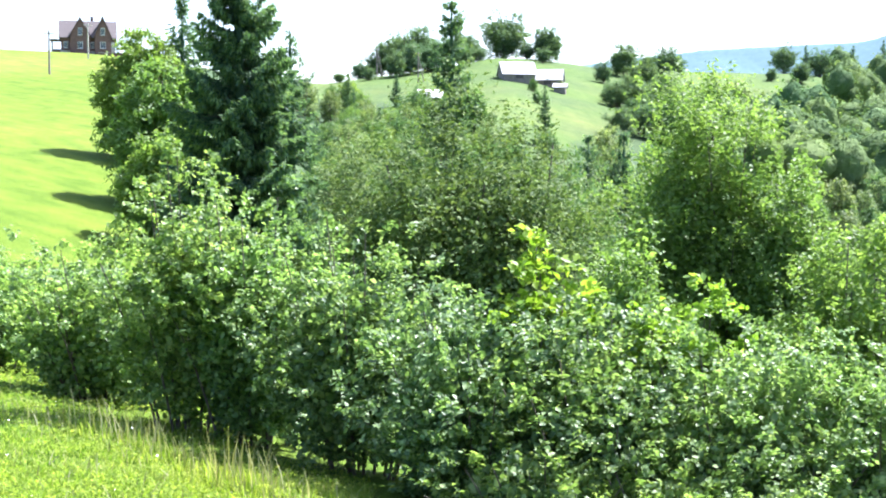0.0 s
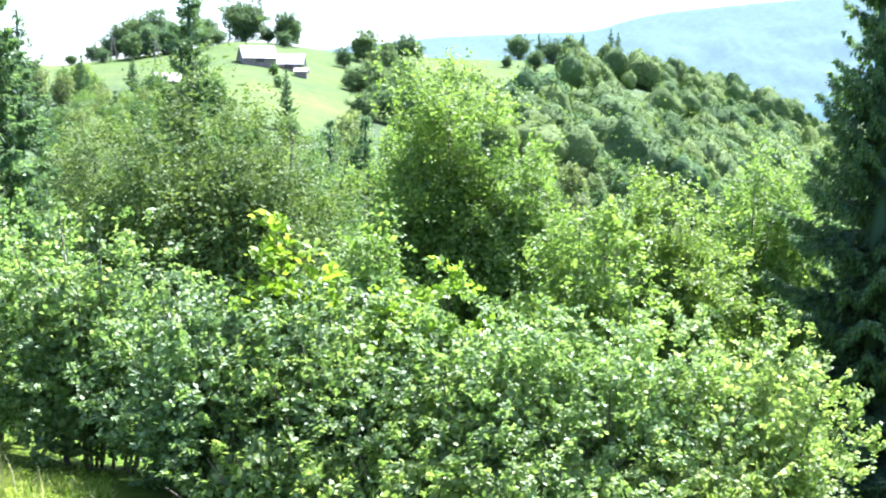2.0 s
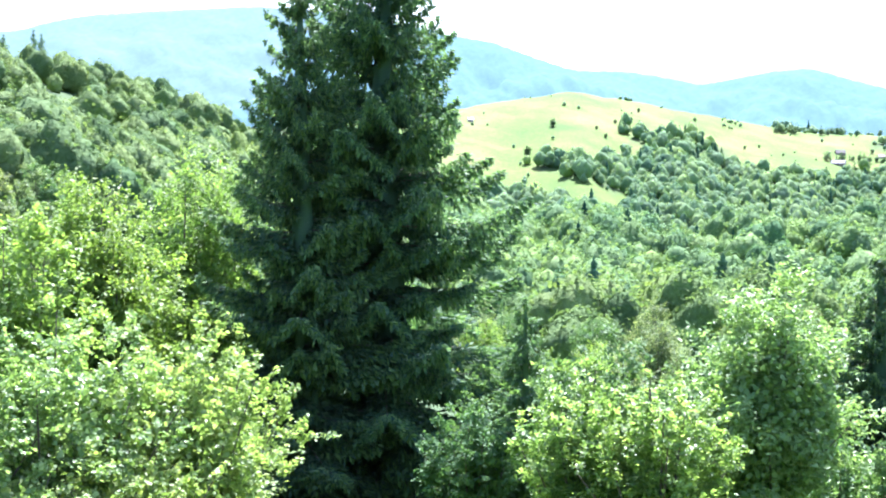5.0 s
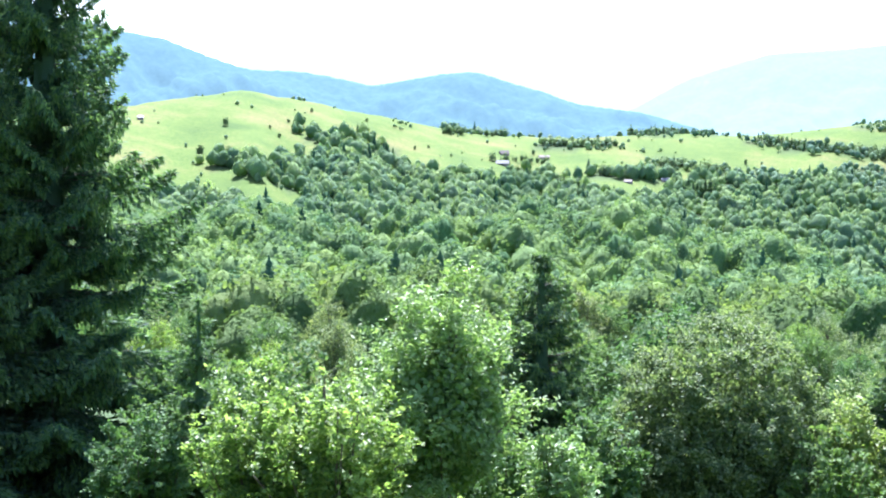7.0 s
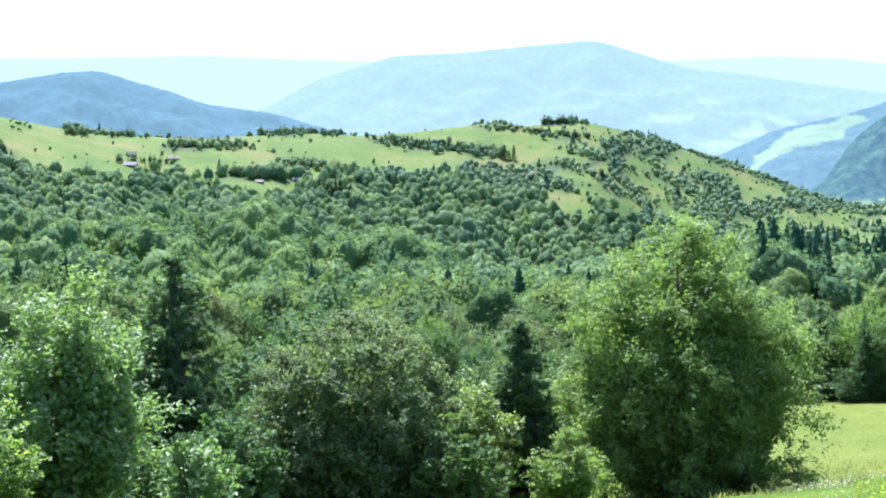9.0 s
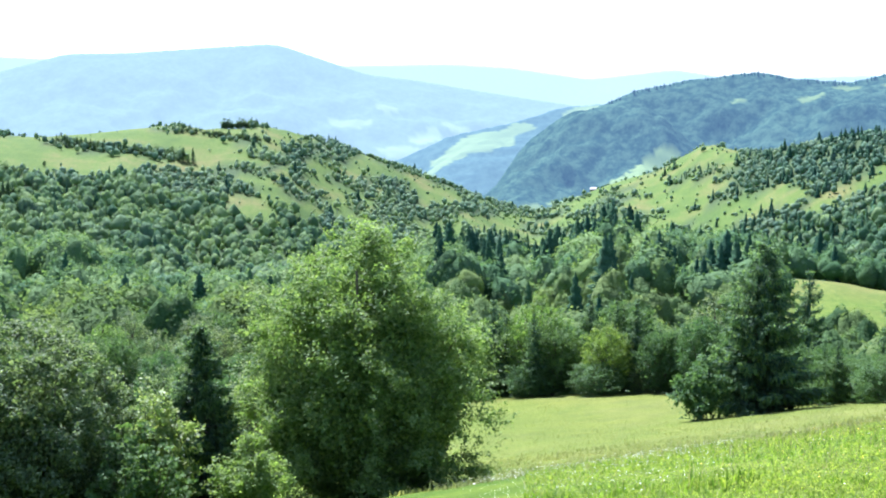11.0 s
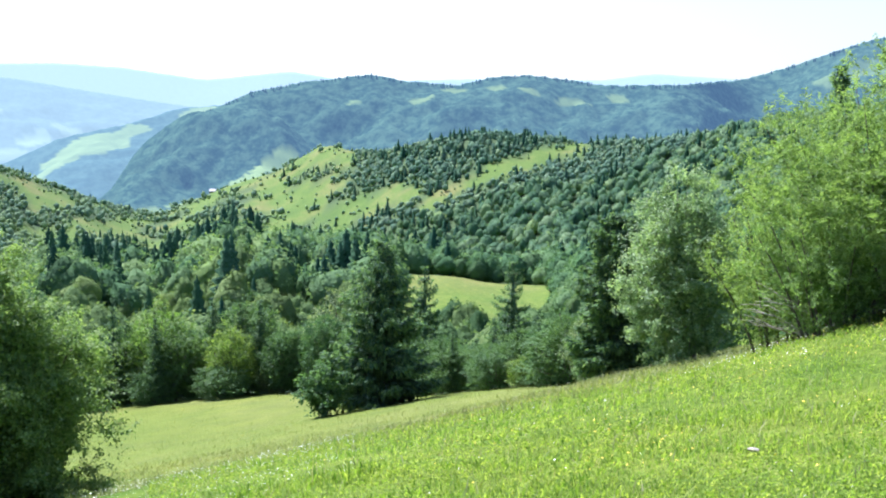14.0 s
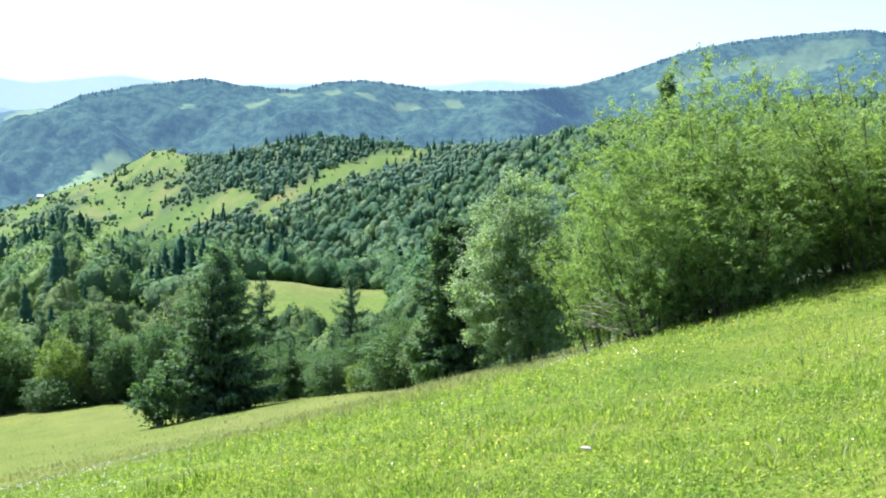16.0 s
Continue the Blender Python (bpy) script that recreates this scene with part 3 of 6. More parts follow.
backdrop("backdrop_spur", "wooded spur with a bright clearing above the valley, paled by haze",
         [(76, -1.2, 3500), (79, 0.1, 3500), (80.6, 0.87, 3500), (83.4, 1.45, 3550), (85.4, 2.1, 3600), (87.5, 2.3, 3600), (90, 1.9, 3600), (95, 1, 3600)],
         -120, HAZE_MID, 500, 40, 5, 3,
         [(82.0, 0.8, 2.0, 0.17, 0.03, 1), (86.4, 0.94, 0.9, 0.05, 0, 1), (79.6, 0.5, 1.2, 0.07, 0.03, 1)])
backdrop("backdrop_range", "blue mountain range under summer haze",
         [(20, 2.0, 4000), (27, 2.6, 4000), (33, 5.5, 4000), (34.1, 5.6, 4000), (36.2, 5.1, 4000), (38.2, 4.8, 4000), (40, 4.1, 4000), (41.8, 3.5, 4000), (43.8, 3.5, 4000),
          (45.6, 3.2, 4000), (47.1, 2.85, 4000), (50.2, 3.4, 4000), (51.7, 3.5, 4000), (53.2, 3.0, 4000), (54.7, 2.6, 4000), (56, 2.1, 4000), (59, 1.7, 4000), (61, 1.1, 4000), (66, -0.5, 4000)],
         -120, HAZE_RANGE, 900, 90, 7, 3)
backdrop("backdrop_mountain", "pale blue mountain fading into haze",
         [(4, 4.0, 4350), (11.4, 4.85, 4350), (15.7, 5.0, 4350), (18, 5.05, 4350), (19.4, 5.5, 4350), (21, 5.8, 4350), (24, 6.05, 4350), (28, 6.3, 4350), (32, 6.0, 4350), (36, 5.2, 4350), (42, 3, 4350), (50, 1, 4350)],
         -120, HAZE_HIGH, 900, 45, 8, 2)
backdrop("backdrop_massif", "faint haze-blue massif far behind the hills",
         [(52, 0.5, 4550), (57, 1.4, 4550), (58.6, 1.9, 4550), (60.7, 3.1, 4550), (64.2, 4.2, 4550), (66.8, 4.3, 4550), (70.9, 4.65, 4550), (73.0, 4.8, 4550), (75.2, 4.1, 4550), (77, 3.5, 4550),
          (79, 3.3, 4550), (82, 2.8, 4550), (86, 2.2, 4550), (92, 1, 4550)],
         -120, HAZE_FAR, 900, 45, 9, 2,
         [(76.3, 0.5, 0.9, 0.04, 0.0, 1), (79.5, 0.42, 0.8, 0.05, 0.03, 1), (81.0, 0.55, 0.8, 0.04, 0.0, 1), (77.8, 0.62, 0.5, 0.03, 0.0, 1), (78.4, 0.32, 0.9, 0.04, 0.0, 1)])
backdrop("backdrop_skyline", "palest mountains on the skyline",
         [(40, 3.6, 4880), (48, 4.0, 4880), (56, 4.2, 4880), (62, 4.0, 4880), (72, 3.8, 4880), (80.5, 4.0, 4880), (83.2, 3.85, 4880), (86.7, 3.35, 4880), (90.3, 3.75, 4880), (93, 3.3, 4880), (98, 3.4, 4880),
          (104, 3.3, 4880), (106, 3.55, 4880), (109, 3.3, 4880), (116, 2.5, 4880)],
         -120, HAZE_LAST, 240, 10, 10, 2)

# ---- plants ----


def ball(level):
    bm = bmesh.new()
    bmesh.ops.create_icosphere(bm, subdivisions=level, radius=1.0)
    v = np.array([q.co[:] for q in bm.verts])
    f = np.array([[q.index for q in p.verts] for p in bm.faces])
    bm.free()
    return v, f


def inner_leaves(rng, wx, wz, mid, n, size):
    """The close inner leaf mass of a crown, in the shade of the outer twigs."""
    p = sphere_points(rng, n) * (rng.uniform(0.15, 1.0, n) ** 0.5)[:, None] * np.array([wx, wx, wz]) + np.array([0, 0, mid])
    return leaves(rng, p, rng.normal(0, 1, (n, 3)) + [0, 0, 0.5], size, 0.8)


def hollows(p, scale):
    """Where the leaf masses of a crown thin out: below about -0.2 lie the gaps."""
    return fbm(p[:, 0] + 0.8 * p[:, 2], p[:, 1] - 0.7 * p[:, 2], scale, 51, 2) * 0.6 + 0.6 * fbm(p[:, 2] * 1.3 + 0.4 * p[:, 0], p[:, 0] - 0.5 * p[:, 1], scale, 52, 2)


def crown_clumps(rng, h, w, low, n, peak, even=False):
    """Centres and radii of the leafy clumps of a crown: spread evenly over its shell, some inside."""
    k = np.arange(n) + 0.5
    cz = 1 - 2 * k / n
    a = k * 2.39996 + rng.uniform(0, 6.28)
    d = unit(np.stack([np.cos(a) * np.sqrt(1 - cz * cz), np.sin(a) * np.sqrt(1 - cz * cz), cz], 1) + rng.normal(0, 0.24, (n, 3)))
    low_half = d[:, 2] < 0
    d[low_half, :2] *= 1.0 if even else ((1 - np.abs(d[low_half, 2]) ** 3) ** 0.4 / np.sqrt(1 - d[low_half, 2] ** 2 + 1e-6))[:, None].clip(1, 2.2)
    rad = np.where(rng.uniform(size=n) < 0.28, rng.uniform(0.2, 0.6, n), rng.uniform(0.84, 0.99, n) if even else rng.uniform(0.66, 1.08, n))
    mid, half = low + (h - low) * 0.46, (h - low) / 2
    c = d * rad[:, None] * np.array([w / 2, w / 2, half]) * 0.86
    up = np.clip(c[:, 2] / half, 0, 1)
    c[:, :2] *= (1 - peak * up ** 1.4)[:, None]
    c[:, 2] = c[:, 2] * (1.08 + 0 * up) + mid
    size = rng.uniform(0.6, 1.35, n) * 1.15 * np.sqrt(w * (w + 2 * half) / 2 / n)
    return c, size, d


def broadleaf(name, label, rng, h, w, low, clumps, count, leaf, mat, bark=BARK, stems=1, stem_r=0.12, slim=0.6, category="tree", spread=0.25, peak=0.45, flat=0.7, rod=1.0, limbs_apart=False, ground_clear=0.03, heart=0.68, tight=1.0, even=False):
    """A broad-leaved tree or bush: stems with their limbs, and a crown of single leaves in clumps."""
    root = tagged(new(name), label, category)
    c, size, d0 = crown_clumps(rng, h, w, low, clumps, peak, even)
    feet = [np.array([rng.normal(0, spread), rng.normal(0, spread), 0]) * (1 if stems > 1 else 0) + np.array([0, 0, -0.45]) for _ in range(stems)]
    tops = [np.array([f[0] * 2.0 + rng.normal(0, w * 0.05), f[1] * 2.0 + rng.normal(0, w * 0.05), h * rng.uniform(0.7, 0.88)]) for f in feet]
    wood, lines = [[] for _ in range(stems)], []
    for k, (f, t) in enumerate(zip(feet, tops)):
        bend = rng.normal(0, w * 0.03, 3)
        pts = [f + (t - f) * q + bend * math.sin(q * 3.1) for q in np.linspace(0, 1, 6)]
        wood[k].append(tube(pts, np.linspace(stem_r, stem_r * 0.2, 6), 6))
        lines.append(np.array(pts))
    for ci in c[:: max(1, len(c) // (24 if limbs_apart else 40))]:
        k = int(np.argmin([np.hypot(*(t[:2] * 0.6 - ci[:2])) for t in tops]))
        q = np.clip((ci[2] / h) * rng.uniform(0.45, 0.8), 0.08, 0.85)
        a = np.array([np.interp(q, np.linspace(0, 1, 6), lines[k][:, j]) for j in range(3)])
        m = (a + ci) / 2 + np.array([0, 0, -0.05 * w])
        wood[k].append(tube([a, m, ci], [stem_r * 0.45 * (1 - q * 0.6), stem_r * 0.25, stem_r * 0.08], 4))
    # leaves sit along twigs that run out of each clump
    per = 17
    twigs = max(1, count // per)
    which = rng.choice(clumps, twigs, p=size ** 2 / (size ** 2).sum())
    way = unit(rng.normal(0, 0.55, (twigs, 3)) + 0.75 * d0[which] + np.array([0, 0, 0.3]))
    ln = size[which] * rng.uniform(0.55, 1.25, twigs) * rod * tight
    base = c[which] + rng.normal(0, 0.33 * tight, (twigs, 3)) * size[which][:, None] * np.array([1.2, 1.2, flat])
    q = rng.uniform(0.0, 1.0, (twigs, per))
    pos = base[:, None] + way[:, None] * (ln[:, None] * q)[..., None] + rng.normal(0, leaf * 0.55, (twigs, per, 3))
    pos = pos.reshape(-1, 3)
    tier = unit(way * 0.3 + rng.normal(0, 0.4, way.shape) + [0.05, 0.05, 0.9])  # leaves of one spray lie in one tier
    facing = unit(np.repeat(tier, per, 0) + rng.normal(0, 0.22, pos.shape))
    keep = (pos[:, 2] > ground_clear) & ((hollows(pos, 0.09 * w) > -0.25) | (not limbs_apart))
    v, f = leaves(rng, pos[keep], facing[keep], leaf, slim, loose=0.3)
    if heart:
        v, f = joined([(v, f), inner_leaves(rng, w * 0.5 * heart, (h - low) * 0.5 * heart, low + (h - low) * 0.44, max(400, int(count * 0.6)), leaf * 1.15)])
    for k in range(stems):
        if limbs_apart:
            stem = part("trunk" if stems == 1 else "stem", raw_mesh(name + "_stem", *wood[k][0], bark, smooth=True), root)
            for limb in wood[k][1:]:
                part("branch", raw_mesh(name + "_branch", *limb, bark, smooth=True), stem)
        else:
            part("trunk" if stems == 1 else "stem", raw_mesh(name + "_stem", *joined(wood[k]), bark, smooth=True), root)
    part("crown", raw_mesh(name + "_leaves", v, f, mat), root)
    return root


def shoot_bush(name, label, rng, h, w, rods, twigs, per, leaf, mat, bark=BARK, slim=0.6, category="bush", stem_r=0.02, arch=0.5, bare=0.12, twig_len=0.3, heart=0.0, clump=False):
    """A bush of many rods from one stool: each rod arches outwards and carries leafy side twigs up to its tip."""
    root = tagged(new(name), label, category)
    a = rng.uniform(0, 6.28, rods)
    rho = np.sqrt(rng.uniform(0, 1, rods))
    foot = np.stack([np.cos(a) * rho * w * 0.17, np.sin(a) * rho * w * 0.17, np.full(rods, -0.35)], 1)
    hh = h * (1 - 0.45 * rho ** 2.2) * rng.uniform(0.72, 1.0, rods)
    top = np.stack([np.cos(a) * rho * w * 0.5, np.sin(a) * rho * w * 0.5, hh], 1)
    t = np.linspace(0, 1, 6)
    mid = (foot + top) / 2 + np.stack([-np.cos(a) * rho * w * 0.1 * arch, -np.sin(a) * rho * w * 0.1 * arch, h * 0.12 * arch * rho], 1)
    b = lambda u: (1 - u)[..., None] ** 2 * foot[:, None] + (2 * u * (1 - u))[..., None] * mid[:, None] + (u ** 2)[..., None] * top[:, None]
    line = b(np.tile(t, (rods, 1)))
    for k in range(0, rods, max(1, rods // 14)):
        part("stem", raw_mesh(name + "_stem", *tube(line[k], np.linspace(stem_r, stem_r * 0.25, 6), 5), bark, smooth=True), root)
    u = np.sort(bare + (1 - bare) * rng.uniform(0.0, 1.0, (rods, twigs)) ** 0.75, axis=1)
    u[:, -1] = 1.0
    node = b(u)
    out = unit(np.stack([np.cos(a), np.sin(a), 0 * a], 1))
    way = unit(rng.normal(0, 0.75, (rods, twigs, 3)) + 0.4 * out[:, None] + np.array([0, 0, 0.45]) + np.array([0, 0, 0.9]) * (u ** 6)[..., None])
    ln = twig_len * rng.uniform(0.5, 1.3, (rods, twigs)) * (1.25 - 0.5 * u)
    q = rng.uniform(0.05, 1.0, (rods, twigs, per))
    pos = node[:, :, None] + way[:, :, None] * (ln[..., None] * q)[..., None] + rng.normal(0, leaf * 0.5, (rods, twigs, per, 3))
    pos = pos.reshape(-1, 3)
    facing = unit(rng.normal(0, 0.5, pos.shape) + np.repeat(way.reshape(-1, 3), per, 0) * 0.3 + [0, 0, 0.8])
    if clump:  # leaves of one spray lie in one tier, with shade between the tiers
        facing = unit(rng.normal(0, 0.25, pos.shape) + np.repeat(unit(rng.normal(0, 0.45, (rods * twigs, 3)) + [0.1, 0.1, 1.0]), per, 0))
        pos[:, 2] -= 0.35 * (pos[:, 2] - np.repeat(node.reshape(-1, 3)[:, 2], per))
    ok = (pos[:, 2] > 0.03) & ((hollows(pos, 0.3) > -0.2) | (per < 24))
    v, f = leaves(rng, pos[ok], facing[ok], leaf, slim, loose=0.35)
    if heart:
        v, f = joined([(v, f), inner_leaves(rng, w * 0.5 * heart, h * 0.42 * min(0.88, heart * 1.35), h * 0.38, 14000 if w > 5 else (8000 if per >= 24 else 3000), leaf * 1.4)])
    part("crown", raw_mesh(name + "_leaves", v, f, mat), root)
    return root


def spruce(name, label, rng, h, w, low, whorls, sprays, length, mat, ragged=0.42, per=9, droop=0.0, swell=0.85, cap=1.0, lift=0.3, tips=None):
    """A spruce: straight stem, tiers of boughs that sag and lift at the tip, each a plume of side shoots with hanging sprays."""
    tips = tips or LIT_SHOOT
    root = tagged(new(name), label, "tree")
    wood = [tube([(0, 0, h * q - 0.4 * (1 - q)) for q in np.linspace(0, 1, 8)], np.linspace(0.013 * h + 0.03, 0.012, 8), 7)]
    cen, alo, siz, tip_sprays = [], [], [], []
    boughs = whorls * per
    lean = rng.uniform(0, 6.28, 4)
    for i in range(boughs):
        q = ((i // per + rng.normal(0.5, 0.9)) / whorls)
        q = float(np.clip(q, 0.0, 0.99)) ** 0.9
        z = low + (h - low) * q
        a = (i % per + rng.uniform(-0.4, 0.4)) * 2 * np.pi / per + (i // per) * 1.1
        tier = 1.0 + 0.15 * math.sin(2 * a + q * 7 + lean[1]) * math.sin(q * 11 + lean[2])
        ln = (w / 2 * min((1 - q) ** swell, cap) + 0.014 * h) * tier * rng.uniform(1 - ragged, 1.12)
        out = np.array([math.cos(a), math.sin(a), 0])
        t = np.linspace(0, 1, 7)
        sag = (-0.5 * (1 - q) + lift * q) * ln * t + (0.2 - 0.12 * droop + 0.2 * rng.uniform()) * ln * t ** 2.6
        pts = np.array([0, 0, z]) + out * (ln * t)[:, None] + np.array([0, 0, 1.0]) * sag[:, None]
        if ln > 0.4:
            wood.append(tube(pts[::2], [0.01 + 0.009 * ln, 0.008 + 0.004 * ln, 0.006, 0.003], 3))
        m = max(24, int(3.1 * sprays * (0.06 + 0.94 * (ln / (w / 2 * cap)) ** 1.5)))
        arms = max(5, int(ln / 0.15))
        k = rng.integers(0, arms, m)  # side shoots stand alternately along the bough
        s = ((k + 0.7) / arms) ** 0.8
        p = np.stack([np.interp(s, t, pts[:, j]) for j in range(3)], 1)
        side = np.cross(out, [0, 0, 1.0]) * np.where(k % 2, 1.0, -1.0)[:, None]
        arm = unit(side * 0.75 + out * 0.65)
        u = rng.uniform(0.0, 1.0, m) ** 0.8
        reach = 0.48 * ln * np.minimum(1.08 - s, 1.3 * s + 0.12)
        p = p + arm * (u * reach)[:, None] - np.array([0, 0, 1.0]) * (u ** 2 * reach * (0.2 + 0.55 * droop))[:, None] + rng.normal(0, 0.12 * length, (m, 3))
        hang = rng.uniform(size=m) < 0.3 + 0.3 * droop
        aim = unit(np.where(hang[:, None], np.array([0, 0, -1.0]) + 0.35 * out, arm * 0.8 + out * 0.5 + np.array([0, 0, -0.1])) + rng.normal(0, 0.25, (m, 3)))
        sz = length * rng.uniform(0.6, 1.25, m) * (1.1 - 0.4 * s) * (0.55 + 0.45 * (1 - q))
        cen.append(p + aim * (sz * 0.4)[:, None])
        alo.append(aim)
        siz.append(sz)
        tip_sprays.append((s + 0.5 * u * (1 - s) > 0.62) & (rng.uniform(size=m) < 0.55))
    tip_sprays = np.concatenate(tip_sprays).astype(int)
    cen, alo, siz = np.concatenate(cen), np.concatenate(alo), np.concatenate(siz)[:, None]
    n = len(cen)
    side = unit(np.cross(alo, rng.normal(0, 0.6, (n, 3)) + [0, 0, 1.0]))
    wd = siz * rng.uniform(0.11, 0.2, (n, 1))
    b, t_, l, r = cen - alo * siz * 0.5, cen + alo * siz * 0.5, cen + side * wd - alo * siz * 0.1, cen - side * wd - alo * siz * 0.1
    v = np.stack([b, l, t_, r], 1).reshape(-1, 3)
    k = np.arange(n)[:, None] * 4
    f = np.concatenate([k + [0, 2, 1], k + [0, 3, 2]])
    # the close inner growth round the stem
    qs = np.linspace(0.02, 0.97, 16)
    cv, cf = tube([(0, 0, low + (h - low) * q) for q in qs], w / 2 * 0.13 * np.minimum((1 - qs) ** swell, cap) + 0.02, 11)
    cv = cv * np.concatenate([rng.uniform(0.6, 1.25, (len(cv), 2)), np.ones((len(cv), 1))], 1) + np.array([0, 0, 1.0]) * rng.normal(0, 0.015 * h, (len(cv), 1))
    v, f = joined([(cv, cf), (v, f)])
    part("trunk", raw_mesh(name + "_wood", *joined(wood), BARK, smooth=True), root)
    part("crown", raw_mesh(name + "_needles", v, f, mat, second=tips, which=np.concatenate([np.zeros(len(cf), int), tip_sprays, tip_sprays])), root)
    return root


def stand(ob, az, r, scale=1.0, turn=0.0, sink=0.0):
    x, y, z = spot(az, r)
    ob.matrix_basis = pose(x, y, z - sink, 0, 0, turn) @ Matrix.Diagonal((scale, scale, scale, 1))
    return ob


def again(ob, az, r, sx=1.0, sz=1.0, turn=0.0, sink=0.0, label="", group=""):
    """A copy of a plant elsewhere, with its own width and height."""
    x, y, z = spot(az, r)
    cp = copy_thing(ob, pose(x, y, z - sink, 0, 0, turn))
    cp.scale = (sx, sx, sz)
    return tagged(cp, label, "", group)


def height_at(az, r, rise):
    """Height of a plant whose top stands at some rise over eye level."""
    return EYE + r * math.tan(math.radians(rise)) - spot(az, r)[2]


RNG = np.random.default_rng(7)

# the thicket below the viewpoint
hb = height_at
# name, label, heading, distance, rise of top, width, rods, twigs a rod, leaves a twig, leaf length, material
SAPLINGS = [
    ("sapling_clump", "tall pale green sapling thicket with slender stems", -10.6, 15.4, 0.9, 2.6, 110, 15, 13, 0.072, SAPLING),
    ("sapling_clump", "lower pale green sapling thicket beside the tall one", -8.0, 14.8, -0.6, 2.2, 70, 14, 13, 0.072, SAPLING),
    ("shrub", "light green shrub at the meadow's edge", -14.6, 18.0, -2.7, 3.2, 100, 13, 12, 0.078, SAPLING),
    ("shrub", "pale green shrub beyond the mown grass", -19.2, 21.5, -2.6, 3.6, 90, 13, 12, 0.085, SAPLING),
    ("hazel_bush", "glossy green hazel bush in the thicket", -3.4, 13.5, -2.0, 2.8, 110, 14, 13, 0.074, HAZEL),
    ("hazel_bush", "glossy green hazel bush in the thicket", 1.8, 12, -5.3, 2.7, 145, 13, 13, 0.074, HAZEL),
    ("young_maple", "young maple with yellow-green top leaves", 4.6, 12.3, -2.6, 1.1, 30, 16, 14, 0.115, YELLOW_LEAF),
    ("hazel_bush", "glossy green hazel bush in the thicket", 7.0, 11.6, -5.6, 2.7, 145, 13, 13, 0.074, HAZEL),
]
UNDERGROWTH = [
    ("hazel_shoot", "yellow-green young hazel in bright sun", 10.4, 12.4, -3.9, 1.6, 60, 14, 14, 0.105, YELLOW_LEAF),
    ("willow_bush", "grey-green small-leaved bush in full sun", 13.4, 11.5, -5.8, 2.8, 145, 15, 15, 0.062, ASH),
    ("willow_bush", "grey-green small-leaved bush in full sun", 18.8, 11.8, -5.9, 2.8, 110, 15, 15, 0.062, ASH),
    ("willow_bush", "grey-green small-leaved bush at the thicket's end", 24.2, 12.2, -6.2, 2.6, 100, 15, 15, 0.062, ASH),
    ("hazel_bush", "low hazel growth in the shade of taller bushes", 4.8, 10.8, -12.8, 2.2, 55, 10, 12, 0.074, HAZEL),
    ("hazel_bush", "low hazel growth in the shade of taller bushes", 10.5, 10.5, -12.8, 2.2, 55, 10, 12, 0.074, HAZEL),
    ("willow_bush", "low grey-green growth before the taller bushes", 16.5, 10.6, -12.0, 2.2, 60, 11, 14, 0.062, ASH),
    ("willow_bush", "low grey-green growth before the taller bushes", 22.5, 11.2, -12.0, 2.2, 60, 11, 14, 0.062, ASH),
]
for nm, lb, az, r, rise, w, rods, tw, per, leaf, mat in SAPLINGS + UNDERGROWTH:
    h = max(0.9, hb(az, r, rise))
    stand(shoot_bush(nm, lb, RNG, h, w, rods, max(7, int(tw * 0.6)), int(per * 2.2), leaf * 0.84, mat, slim=0.7, twig_len=0.34, clump=True, heart=0.64, bare=0.1 if "low" in lb else (0.24 if -12 < az < 3 else 0.2)), az, r, turn=RNG.uniform(0, 360))

# trees on the slope below
# name, label, heading, distance, rise of top, width, foot, clumps, leaves, leaf length, material, stems, stem radius, peak
NORTH_SLOPE = [
    ("hazel_tree", "broad old hazel with dark brownish foliage", 0.8, 30, 3.2, 8.4, 0.3, 90, 66000, 0.105, DARKLEAF, 7, 0.09, 0.4),
    ("hornbeam", "upright hornbeam with several dark stems", 11.3, 38, 4.6, 6.2, 1.2, 70, 46000, 0.125, HORNBEAM, 5, 0.13, 0.5),
    ("hornbeam", "lower hornbeam beside the upright one", 14.8, 37, 1.2, 4.6, 0.5, 130, 24000, 0.125, HORNBEAM, 4, 0.08, 0.5),
    ("shrub", "bright lime green shrub on the slope", 17.6, 27, -1.5, 3.6, 0.2, 110, 11700, 0.133, HORNBEAM, 5, 0.05, 0.4),
    ("beech_shrub", "feathery green beech shrub on the slope", 8.0, 25, -2.6, 3.2, 0.2, 99, 10400, 0.125, HORNBEAM, 5, 0.05, 0.5),
    ("beech_tree", "feathery light green beech on the slope", 21.0, 46, -0.4, 6.6, 0.4, 176, 30000, 0.155, HORNBEAM, 3, 0.1, 0.5),
    ("beech_tree", "feathery light green beech on the slope", 25.6, 52, 0.4, 7.0, 0.4, 176, 30000, 0.16, HORNBEAM, 3, 0.1, 0.5),
]
